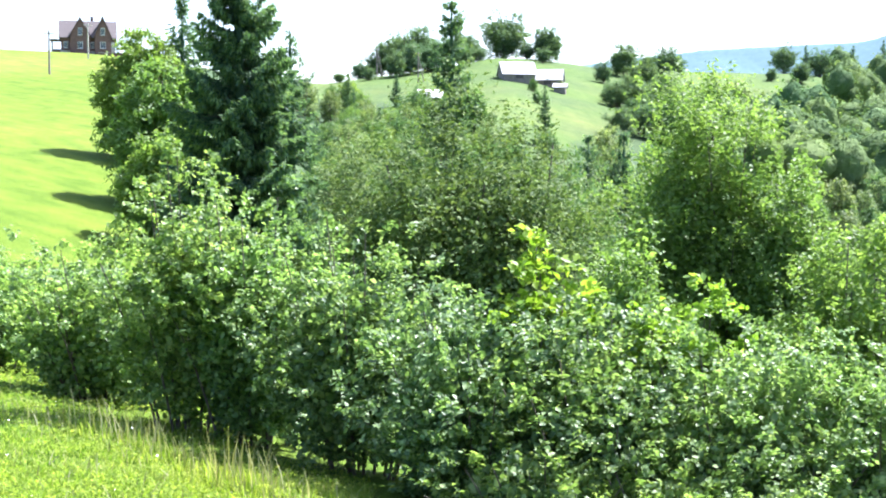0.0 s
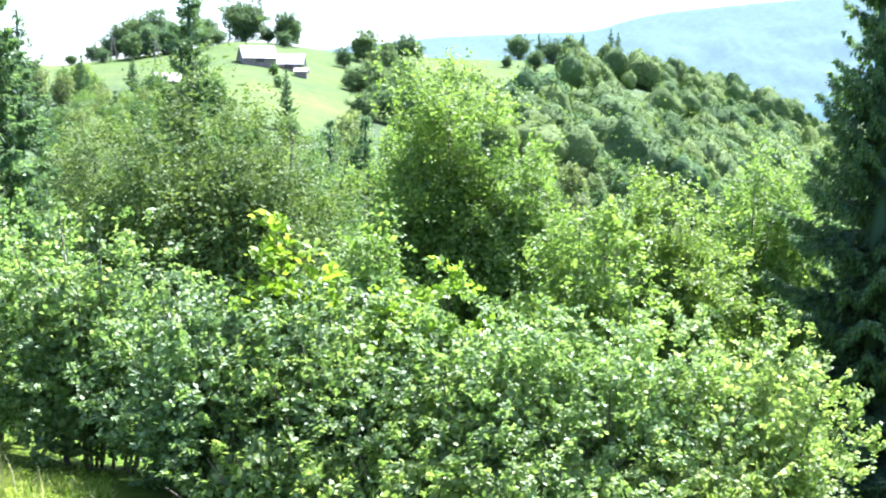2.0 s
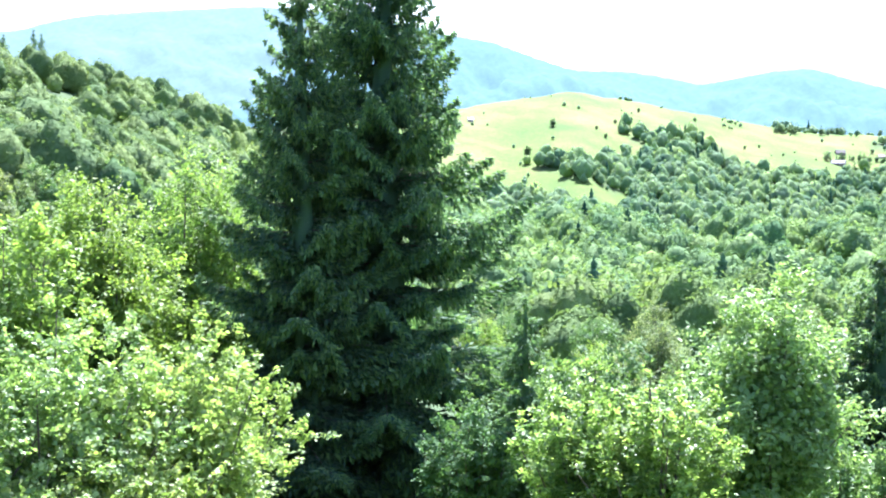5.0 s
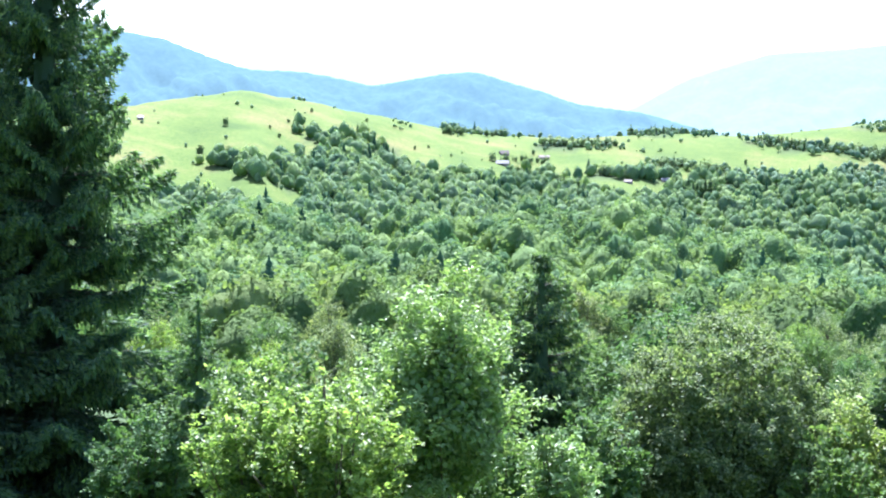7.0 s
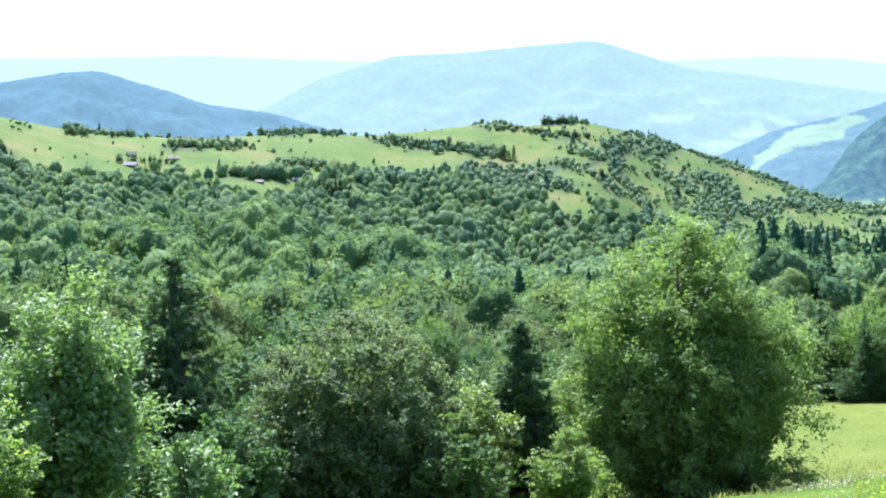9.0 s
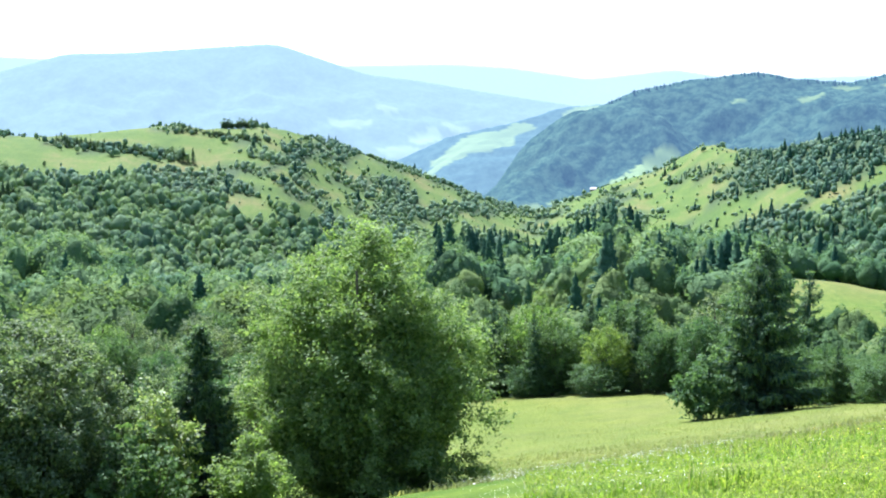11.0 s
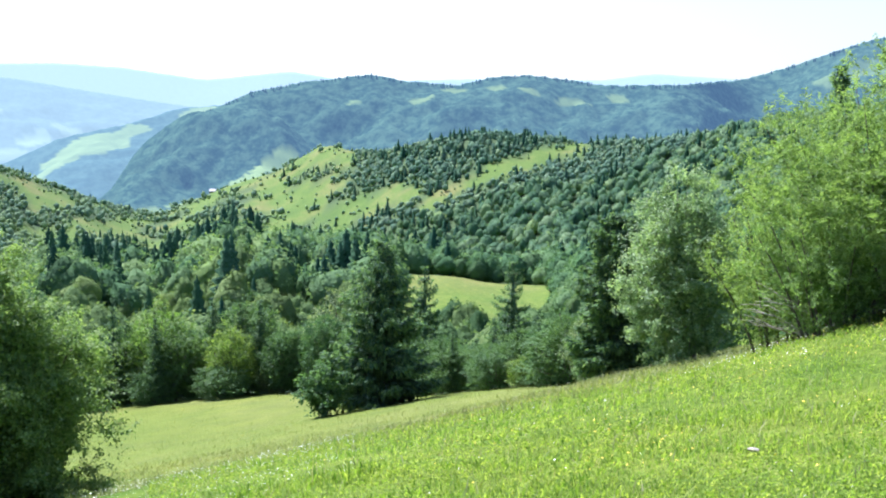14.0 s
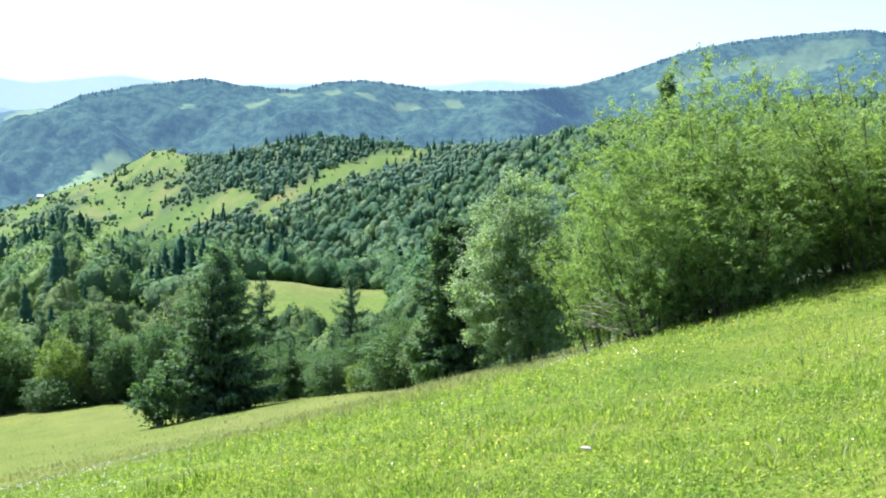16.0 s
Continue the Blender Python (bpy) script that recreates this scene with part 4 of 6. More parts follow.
EAST_SLOPE = [
    ("ash_tree", "young ash with bright sunlit leaves", 50.2, 23, -4.6, 3.3, 0.4, 90, 20000, 0.12, ASH_TREE, 3, 0.06, 0.4),
    ("maple_tree", "light green field maple on the slope", 60.2, 46, -5.3, 5.2, 0.3, 132, 14300, 0.187, BEECH, 3, 0.1, 0.3),
    ("goat_willow", "dense round goat willow with small leaves", 62.3, 32, -6.1, 6.3, -1.0, 650, 120000, 0.09, GOAT, 7, 0.06, 0.12),
    ("shrub", "pale green shrub below the goat willow", 67.8, 34, -9.4, 2.0, 0.1, 88, 9100, 0.109, ASH, 5, 0.04, 0.3),
    ("shrub", "pale grey-green shrub under the beech", 71.8, 31, -12.2, 1.9, 0.05, 88, 7800, 0.086, WILLOW, 5, 0.03, 0.3),
    ("beech_tree", "large spreading beech with low skirts on the meadow", 76.8, 36.5, -2.3, 7.6, -0.6, 420, 150000, 0.1, BROAD_BEECH, 3, 0.14, 0.5),
    ("shrub", "small bright shrub at the beech's foot", 79.0, 35.5, -13.4, 1.3, 0.02, 52, 3250, 0.094, LIME, 4, 0.02, 0.3),
]
EDGES = [
    ("aspen_tree", "silvery green aspen on the meadow's brow", 107.4, 38, 0.2, 4.0, -0.3, 260, 60000, 0.078, BIRCH, 3, 0.07, 0.4),
    ("lime_tree", "broad yellow-green tree beside the upper meadow", -12.8, 108, 6.1, 8.6, -0.3, 300, 24000, 0.3, HORNBEAM, 2, 0.16, 0.3),
    ("lime_tree", "rounded yellow-green tree below a taller one", -12.0, 86, 4.8, 7.4, -0.3, 260, 18000, 0.29, HORNBEAM, 2, 0.14, 0.3),
    ("lime_tree", "low bushy tree at the upper meadow's edge", -12.0, 73, 1.8, 5.2, -0.3, 180, 12000, 0.26, HORNBEAM, 3, 0.1, 0.3),
    ("shrub", "leafy green shrub at the big spruce's foot", 91.6, 84, -8.9, 3.2, 0.0, 50, 4000, 0.25, BEECH, 5, 0.05, 0.3),
]


for nm, lb, az, r, rise, w, low, cl, cnt, leaf, mat, stems, sr, peak in NORTH_SLOPE + EAST_SLOPE + EDGES:
    narrow = "willow_" in nm
    ob = broadleaf(nm, lb, RNG, hb(az, r, rise), w, low, cl, cnt, leaf, mat, PALE_BARK if nm == "aspen_tree" else BARK,
                   stems, sr, 0.4 if "ash" in nm else (0.32 if narrow else 0.6), "bush" if "shrub" in nm or "bush" in nm else "tree", spread=0.1 * w / 2, peak=peak, rod=1.6 if nm == "beech_tree" else 1.25, limbs_apart=True, ground_clear=-0.6 if low < 0 else 0.03,
                   even=low < 0 and nm != "beech_tree", tight=0.85, heart=0.74 if low < 0 else 0.66, flat=0.5 if "beech" in nm or "hornbeam" in nm else 0.7)
    stand(ob, az, r, turn=RNG.uniform(0, 360))

# many-stemmed bushes: as in the thicket, then the leaves' slimness and the twigs' length
SLOPE_BUSHES = [
    ("alder_bush", "pale green alder bush on the steep slope", 42.2, 21, -8.4, 2.5, 80, 13, 12, 0.09, SAPLING, 0.6, 0.35),
    ("alder_bush", "pale green alder bush on the steep slope", 45.4, 20, -9.6, 2.6, 70, 12, 12, 0.09, SAPLING, 0.6, 0.35),
    ("hazel_bush", "green hazel bush at the tall spruces' foot", 38.6, 33, -8.6, 3.2, 70, 12, 12, 0.11, BEECH, 0.7, 0.35),
    ("hazel_bush", "green hazel bush at the tall spruces' foot", 37.2, 30, -10.6, 2.8, 60, 12, 12, 0.11, BEECH, 0.7, 0.35),
    ("ash_bush", "young ash bush beside the tree", 55.6, 22, -11.8, 1.4, 34, 11, 12, 0.11, ASH_TREE, 0.5, 0.3),
    ("hazel_bush", "green hazel bush between the slope's trees", 53.0, 25, -12.0, 2.2, 60, 12, 12, 0.1, BEECH, 0.7, 0.35),
    ("hazel_bush", "green hazel bush between the slope's trees", 57.0, 29, -10.8, 2.6, 70, 12, 12, 0.11, BEECH, 0.7, 0.35),
    ("hazel_bush", "green hazel bush between the slope's trees", 47.4, 25, -8.4, 2.8, 70, 12, 12, 0.1, BEECH, 0.7, 0.35),
    ("hazel_bush", "green hazel bush on the steep slope", 42.8, 27, -7.4, 3.4, 70, 12, 12, 0.11, BEECH, 0.7, 0.35),
    ("hazel_bush", "green hazel bush below the goat willow", 67.0, 30, -11.5, 2.4, 50, 11, 12, 0.1, BEECH, 0.7, 0.3),
]
BROW_BUSHES = [
    ("willow_tree", "large many-stemmed willow bush with narrow leaves", 116.0, 26, 4.5, 6.8, 420, 16, 30, 0.064, WILLOW, 0.4, 0.5),
    ("willow_tree", "broad many-stemmed willow bush with narrow leaves", 122.6, 27, 4.3, 6.8, 300, 15, 28, 0.066, WILLOW, 0.4, 0.5),
    ("willow_bush", "low leafy willow growth at the big bush's foot", 113.6, 24.8, -1.3, 3.4, 90, 14, 24, 0.062, WILLOW, 0.4, 0.45),
    ("willow_bush", "low leafy willow growth at the big bush's foot", 116.8, 24.6, -1.2, 3.4, 90, 14, 24, 0.062, WILLOW, 0.4, 0.45),
    ("willow_bush", "low leafy growth in the shade of the big willow", 121.0, 29.0, -1.0, 4.6, 120, 14, 24, 0.064, WILLOW, 0.4, 0.45),
    ("willow_bush", "low outer willow shoots at the big bush", 111.6, 27, -0.6, 3.2, 100, 15, 24, 0.064, WILLOW, 0.4, 0.45),
]
for nm, lb, az, r, rise, w, rods, tw, per, leaf, mat, slim, tl in SLOPE_BUSHES + BROW_BUSHES:
    stand(shoot_bush(nm, lb, RNG, hb(az, r, rise), w, rods, tw, per if "willow" in nm else 22, leaf, mat, slim=slim, category="bush", stem_r=0.035, bare=0.08, twig_len=tl, clump=nm in ("alder_bush", "hazel_bush", "ash_bush", "willow_tree"), heart=0.4), az, r, turn=RNG.uniform(0, 360))

# spruces
SPRUCES = [  # label, heading, distance, rise of top, width, foot, tiers, sprays a bough, spray length, swell, cap
    ("tall dark spruce with drooping boughs", 29.8, 41, 7.0, 7.6, 0.2, 30, 420, 0.36, 0.65, 1.0),
    ("tallest dark spruce with long hanging boughs", 33.4, 43.5, 12.6, 14.0, 0.2, 34, 640, 0.38, 0.88, 0.72),
    ("tall dark spruce above the meadow", -8.7, 60, 9.7, 8.8, 0.3, 36, 360, 0.5, 0.75, 0.85),
    ("slender spruce beside the tall dark one", -6.5, 64, 5.7, 6.2, 0.3, 22, 90, 0.45, 0.85, 1.0),
    ("slender dark spruce rising from broadleaf scrub", 0.5, 72, 7.0, 7.2, 0.3, 26, 190, 0.5, 0.8, 1.0),
    ("dark slender spruce in the scrub", 54.6, 34, -4.5, 6.4, 0.2, 24, 280, 0.3, 0.75, 1.0),
    ("dark slender spruce behind the shrubs", 69.7, 36.5, -7.4, 4.2, 0.2, 22, 250, 0.28, 0.8, 1.0),
    ("broad dark spruce at the meadow's lower edge", 94.2, 86, -3.7, 8.4, 0.2, 24, 90, 0.7, 0.72, 0.9),
    ("narrow spruce with a dense top", 104.6, 46, -2.6, 3.2, 0.3, 26, 150, 0.36, 0.4, 1.0),
    ("spruce showing above the willow", 113.8, 45, 3.7, 2.4, 0.3, 20, 34, 0.5, 0.85, 1.0),
    ("lone spruce behind the tree row", -11.1, 110, 7.0, 6.6, 0.3, 18, 40, 0.9, 0.85, 1.0),
]
for lb, az, r, rise, w, low, bo, sp, ln, swell, cap in SPRUCES:
    big = sp > 300
    stand(spruce("spruce", lb, RNG, hb(az, r, rise), w, low, bo, sp, ln, NEEDLE, per=7, droop=0.65 if big else 0.3, swell=swell, cap=cap, lift=0.45 if big else 0.3), az, r, turn=RNG.uniform(0, 360))
stand(spruce("larch", "slender young larch with pale feathery shoots", RNG, hb(39.6, 31, -6.3), 2.6, 0.2, 18, 110, 0.26, LARCH, per=6, droop=0.4, tips=LARCH), 39.6, 31)

# mid-distance trees: a few built, then copied
BL = [broadleaf("broadleaf_tree", "rounded green broadleaf tree at the wood's edge", RNG, 10, 7.0 + k * 0.6, -0.2, 90, 9000, 0.2, m, heart=0.86, stems=1, stem_r=0.2, slim=0.7, peak=0.6, tight=0.8)
      for k, m in enumerate((BEECH, HORNBEAM, BEECH, GOAT))]
BF = [broadleaf("beech_tree", "rounded green broadleaf tree on the far slope", RNG, 10, 7.0 + k * 0.6, -0.2, 60, 3000, 0.4, m, heart=0.86, stems=1, stem_r=0.2, slim=0.7, peak=0.6, tight=0.8)
      for k, m in enumerate((BEECH, HORNBEAM, BEECH, GOAT))]
SP = [spruce("spruce", "dark green spruce at the wood's edge", RNG, 12, 6.0 + k, 0.2, 18, 60, 0.6, NEEDLE, per=7, swell=0.75) for k in range(2)]
for k, ob in enumerate(BL + SP):
    tagged(stand(ob, 80.5 + 3.9 * k, 121, turn=70 * k), "", "", "trees along the lower edge of the meadow")
CT = [broadleaf("oak_tree", "dense rounded tree on the crest", RNG, 10, 9.0 + k, 0.1, 60, 5200, 0.36, CREST_LEAF, heart=0.72, stems=1, stem_r=0.25, slim=0.7, peak=0.3, tight=0.8) for k in range(2)]
for k, ob in enumerate(BF):
    tagged(stand(ob, 12.5 + 3.1 * k, 236 + 5 * k, 0.8), "green broadleaf tree below the northern wood", "", "trees below the northern wood")
for k, ob in enumerate(CT):
    tagged(stand(ob, 2.9 + 1.7 * k, 383 + 3 * k), "", "", "trees on the northern crest")
MID = []
for i in range(64):  # the wood along the lower edge of the meadow
    az = 79.0 + 25.0 * i / 63 + RNG.uniform(-0.4, 0.4)
    r = np.interp(az, [79, 92, 97, 104], [122, 114, 92, 66]) * (RNG.uniform(0.985, 1.03) if i % 2 else RNG.uniform(1.03, 1.2))
    top = np.interp(az, [79, 84, 92, 95, 100, 104], [-6.7, -6.7, -6.6, -7.4, -7.4, -5.6]) + RNG.uniform(-0.7, 0.5)
    MID.append((az, r, top, RNG.uniform() < 0.32, "trees along the lower edge of the meadow", "at the foot of the sloping meadow"))
for i in range(16):  # low growth before that wood
    az = 79.0 + 25.0 * i / 15 + RNG.uniform(-0.3, 0.3)
    r = np.interp(az, [79, 92, 97, 104], [122, 114, 92, 66]) * RNG.uniform(0.97, 1.03)
    MID.append((az, r, math.degrees(math.atan2(spot(az, r)[2] + RNG.uniform(2.2, 4.2) - EYE, r)), False, "trees along the lower edge of the meadow", "low at the foot of the sloping meadow"))
for az, r in ((17.4, 200), (18.3, 190), (18.9, 205), (19.5, 195), (20.3, 210), (18.0, 222), (19.2, 226), (17.0, 215)):
    MID.append((az, r, math.degrees(math.atan2(spot(az, r)[2] + RNG.uniform(7.0, 9.5) - EYE, r)), False, "trees below the northern wood", "below the northern wood"))
for i in range(58):  # between the hornbeams and the northern wood
    az, r = RNG.uniform(10.5, 27), RNG.uniform(120, 262)
    MID.append((az, r, math.degrees(math.atan2(spot(az, r)[2] + RNG.uniform(5.5, 9.0) - EYE, r)), False, "trees below the northern wood", "below the northern wood"))
for i in range(80):  # leafy scrub that climbs to the crest
    az, r = RNG.uniform(-7, 3.0), RNG.uniform(130, 320)
    zt = math.degrees(math.atan2(spot(az, r)[2] + RNG.uniform(3.5, 8.0) - EYE, r))
    if zt < np.interp(az, [-7, -1, 3.0], [4.3, 3.7, 2.0]):
        MID.append((az, r, zt, RNG.uniform() < 0.06, "scrub on the rising hillside", "in scrub on the rising hillside"))
for i in range(70):  # scrub between the thicket and the ridge
    az = RNG.uniform(-7.5, 10)
    r = RNG.uniform(75, 220)
    MID.append((az, r, np.interp(r, [75, 220], [1.0, 3.3 - 1.6 * (az > 1.5)]) + RNG.uniform(-0.9, 0.5), RNG.uniform() < 0.15, "scrub on the rising hillside", "in scrub on the rising hillside"))
for i in range(84):  # below the steep slope
    az = RNG.uniform(36, 76)
    r = RNG.uniform(60, 185)
    MID.append((az, r, np.interp(r, [60, 165, 185], [-8.6, -6.4, -6.4]) + RNG.uniform(-0.8, 0.5), RNG.uniform() < 0.08, "trees on the steep slope", "on the steep slope into the valley"))
for i in range(26):  # bushes on the pasture by the farm
    az, r = RNG.uniform(1.5, 9.5), RNG.uniform(150, 320)
    MID.append((az, r, math.degrees(math.atan2(spot(az, r)[2] + RNG.uniform(2.1, 4.2) - EYE, r)), False, "bushes on the pasture", "on the pasture below the barn"))
# heading, distance, rise of top, spruce or not
KNOLL_TREES = [(-3.5, 335, 4.5, 0), (-2.8, 338, 4.9, 0), (-2.2, 340, 5.5, 0), (-1.6, 345, 5.8, 0), (-3.1, 320, 4.3, 0), (-1.9, 325, 4.9, 0), (-1.3, 330, 5.3, 0), (-0.6, 335, 5.4, 0),
    (0.3, 340, 5.6, 0), (1.0, 345, 5.3, 0), (-4.4, 325, 4.0, 0), (-1.0, 350, 6.1, 0), (-0.3, 352, 5.7, 0), (0.9, 360, 6.0, 0), (-1.9, 240, 3.9, 1), (-4.0, 200, 3.9, 1),
    (-19.0, 290, 5.2, 0)]
FARM_TREES = [(2.8, 384, 6.75, 0), (4.75, 384, 6.0, 0), (3.8, 384, 5.3, 0), (4.5, 372, 5.1, 0), (1.7, 360, 5.1, 0), (6.6, 330, 3.2, 0), (7.7, 300, 3.6, 0), (8.4, 305, 3.9, 0),
    (7.9, 250, 2.6, 0), (1.4, 365, 5.5, 0), (7.9, 400, 4.9, 0), (7.1, 350, 4.5, 0), (8.0, 380, 5.3, 0), (7.4, 320, 3.6, 0), (8.1, 330, 3.9, 0), (8.3, 340, 3.4, 0),
    (4.6, 205, 3.4, 1)]
CREST_TREES = [(9.2, 310, 3.7, 0), (8.8, 260, 3.0, 0), (8.8, 360, 4.6, 0), (9.9, 400, 5.1, 0), (9.6, 340, 3.8, 0), (9.0, 410, 4.8, 0), (9.6, 420, 4.85, 1), (10.4, 430, 4.7, 1),
    (8.9, 330, 3.2, 0), (14.7, 490, 5.15, 0), (15.6, 500, 5.0, 1), (16.2, 500, 4.9, 0), (17.5, 505, 4.9, 1), (18.7, 515, 5.1, 1), (19.0, 515, 4.95, 1), (14.2, 440, 4.1, 0),
    (15.4, 450, 4.3, 0), (17.4, 470, 3.9, 0), (17.9, 475, 4.0, 0), (18.4, 480, 3.9, 0)]
for az, r, top, conifer in KNOLL_TREES + FARM_TREES + CREST_TREES:
    MID.append((az, r, top, conifer, "trees on the northern crest", "on the crest of the northern hill"))
for az, r, top, conifer, group, where in MID:
    h = hb(az, r, top)
    if h < 2:
        continue
    kk = RNG.integers(4)
    if kk % 2 and "meadow" in group and RNG.uniform() < 0.8:
        kk = 2
    src = SP[kk % 2] if conifer else (CT[kk % 2] if "crest" in group or "upper" in group else (BL if r < 190 else BF)[kk])
    s = h / (12 if conifer else 10.4)
    wide = s * RNG.uniform(0.8, 1.05) if s < 1.2 else RNG.uniform(1.0, 1.2)
    if where.startswith("low"):
        wide = s * RNG.uniform(1.3, 2.2)
    if "crest" in group and not conifer:
        wide = s * RNG.uniform(1.0, 1.4)
    again(src, az, r, wide, s, RNG.uniform(0, 360), 0.05, ("dark spruce " if conifer else ("light green tree " if kk == 1 else "green broadleaf tree ")) + where, group)

# single trees on the open southern hill

def on_hill(az, rise):
    """Distance at which the far slope first reaches some rise."""
    rr = np.arange(950, 2000, 4.0)
    a = math.radians(az)
    el = np.degrees(np.arctan2(ground_z(rr * math.sin(a), rr * math.cos(a)) - EYE, rr))
    up = np.where(el > rise)[0]
    return float(rr[up[0]]) if len(up) else float(rr[int(np.argmax(el))])


for az, rise, h in ((40.8, 1.1, 9), (39.7, -0.2, 10), (40.9, -0.45, 14), (41.25, -0.5, 12), (43.5, 1.25, 4.5), (43.9, 1.3, 5), (44.2, 1.35, 4), (44.5, 1.7, 5.5), (42.7, 1.0, 4), (43.1, 0.6, 5),
                    (46.9, 1.3, 5), (49.0, 0.1, 4.5), (49.6, 0.15, 4), (50.6, -0.2, 4), (54.2, -0.1, 6), (63.3, -0.5, 7), (64.0, 0.9, 5), (59.9, 0.95, 9), (60.8, 1.0, 8), (57.0, 0.6, 6)):
    k = RNG.integers(2)
    again(CT[k], az, on_hill(az, rise), h / 10 * RNG.uniform(0.7, 1.0), h / 10, RNG.uniform(0, 360), 0.1, "dark rounded tree alone on the hay meadow", "single trees on the southern hill")

# groves and rows on the southern hill: headings and rises of both ends, trees, height, share of spruces
HILL_ROWS = [(50.2, 0.82, 51.2, 0.74, 7, 11, 0.1), (52.1, 0.76, 53.1, 0.7, 8, 10, 0.1), (54.6, 0.28, 57.9, 0.25, 24, 10, 0.15), (58.4, 0.81, 60.8, 0.88, 20, 11, 0.7), (61.2, 0.74, 62.0, 0.76, 4, 10, 0.6),
             (57.0, -0.98, 60.3, -1.2, 20, 12, 0.1), (59.6, -0.58, 62.5, -0.92, 20, 11, 0.15), (60.4, -1.74, 62.3, -1.95, 14, 17, 0.8), (63.7, 0.42, 66.7, 0.04, 30, 12, 0.75), (66.5, 0.05, 68.8, -0.12, 20, 11, 0.2),
             (68.7, 0.98, 72.4, 0.58, 34, 9, 0.1), (70.7, 1.3, 72.3, 1.22, 18, 14, 0.3), (68.9, -0.35, 69.5, -0.3, 4, 20, 0.8), (52.2, -0.35, 54.9, -0.55, 12, 9, 0.15), (53.3, -1.0, 56.3, -1.6, 16, 11, 0.0)]
HT = [broadleaf("field_maple", "dense rounded tree on the far hill", RNG, 10, 7.0 + 1.5 * k, -0.2, 30, 700, 0.75, CREST_LEAF, heart=0.74, stem_r=0.2, slim=0.8, peak=0.4, tight=0.8) for k in range(2)]
HT.append(spruce("spruce", "dark spruce on the far hill", RNG, 12, 5.6, 0.2, 14, 8, 1.3, NEEDLE, per=7))
for k, ob in enumerate(HT):
    tagged(stand(ob, 55.2 + 0.7 * k, on_hill(55.2 + 0.7 * k, 0.27)), "", "", "groves on the southern hill")
for az0, el0, az1, el1, count, tall, dark in HILL_ROWS:
    for i in range(count):
        q = (i + RNG.uniform()) / count
        az, el = az0 + (az1 - az0) * q, el0 + (el1 - el0) * q + RNG.normal(0, 0.04)
        k = 2 if RNG.uniform() < dark else int(RNG.integers(2))
        h = tall * RNG.uniform(0.6, 1.15) / (12 if k == 2 else 10)
        again(HT[k], az, on_hill(az, el), h * RNG.uniform(0.85, 1.2), h, RNG.uniform(0, 360), 0.2,
              "dark spruce in a grove on the hay meadow" if k == 2 else "dark rounded tree in a grove on the hay meadow", "groves on the southern hill")

# ---- woods on the hills ----


def lump_tree(rng, level, quads, conifer, leaf):
    """One forest tree, unit height: a crown of many swelling leaf masses, and leaf sprays that stand off it."""
    if conifer:
        tiers = 4 + 2 * level
        z = np.concatenate([[-0.05], np.repeat(np.linspace(0.08, 0.9, tiers), 2) + np.tile([0, 0.035], tiers), [1.0]])
        rad = 0.25 * (1 - z) ** 0.85 + 0.006
        rad[1:-1:2] *= 1.15
        rad[2:-1:2] *= 0.62
        v, f = tube([(0, 0, q) for q in z], rad, 5 + 2 * level)
        v = v * np.concatenate([rng.uniform(0.75, 1.2, (len(v), 2)), np.ones((len(v), 1))], 1)
        return v, f
    v, f = ball(level)
    n = 14
    c = sphere_points(rng, n) * rng.uniform(0.42, 0.6, (n, 1))
    s = rng.uniform(0.36, 0.5, n)
    tufts = sphere_points(rng, 90)

    def reach(d):
        dc = d @ c.T
        inside = s[None] ** 2 - (c ** 2).sum(1)[None] + dc ** 2
        t = np.where(inside > 0, dc + np.sqrt(np.maximum(inside, 0)), 0.5)
        near = np.arccos(np.clip((d @ tufts.T).max(1), -1, 1)) / 0.24
        return np.maximum(t.max(1), 0.6) + 0.13 * (1 - np.clip(near, 0, 1) ** 2) - 0.06

    def place(d, extra):
        q = d * (reach(d) + extra)[:, None]
        q[:, :2] *= (1 - 0.34 * np.clip(q[:, 2:3], 0, 1))
        return q * np.array([0.5, 0.5, 0.56]) + np.array([0, 0, 0.44])

    v = place(v, rng.uniform(-0.11, 0.05, len(v)))
    if not quads:
        return v, f
    d = sphere_points(rng, quads)
    d[:, 2] = np.abs(d[:, 2]) * np.where(rng.uniform(size=quads) < 0.25, -1, 1)
    q = place(d, rng.uniform(-0.06, 0.17, quads))
    return joined([(v, f), leaves(rng, q, d + [0, 0, 0.5], leaf, 0.8, loose=0.8)])


RIM = np.maximum.accumulate((L_Z - EYE) / L_R[None], axis=1)


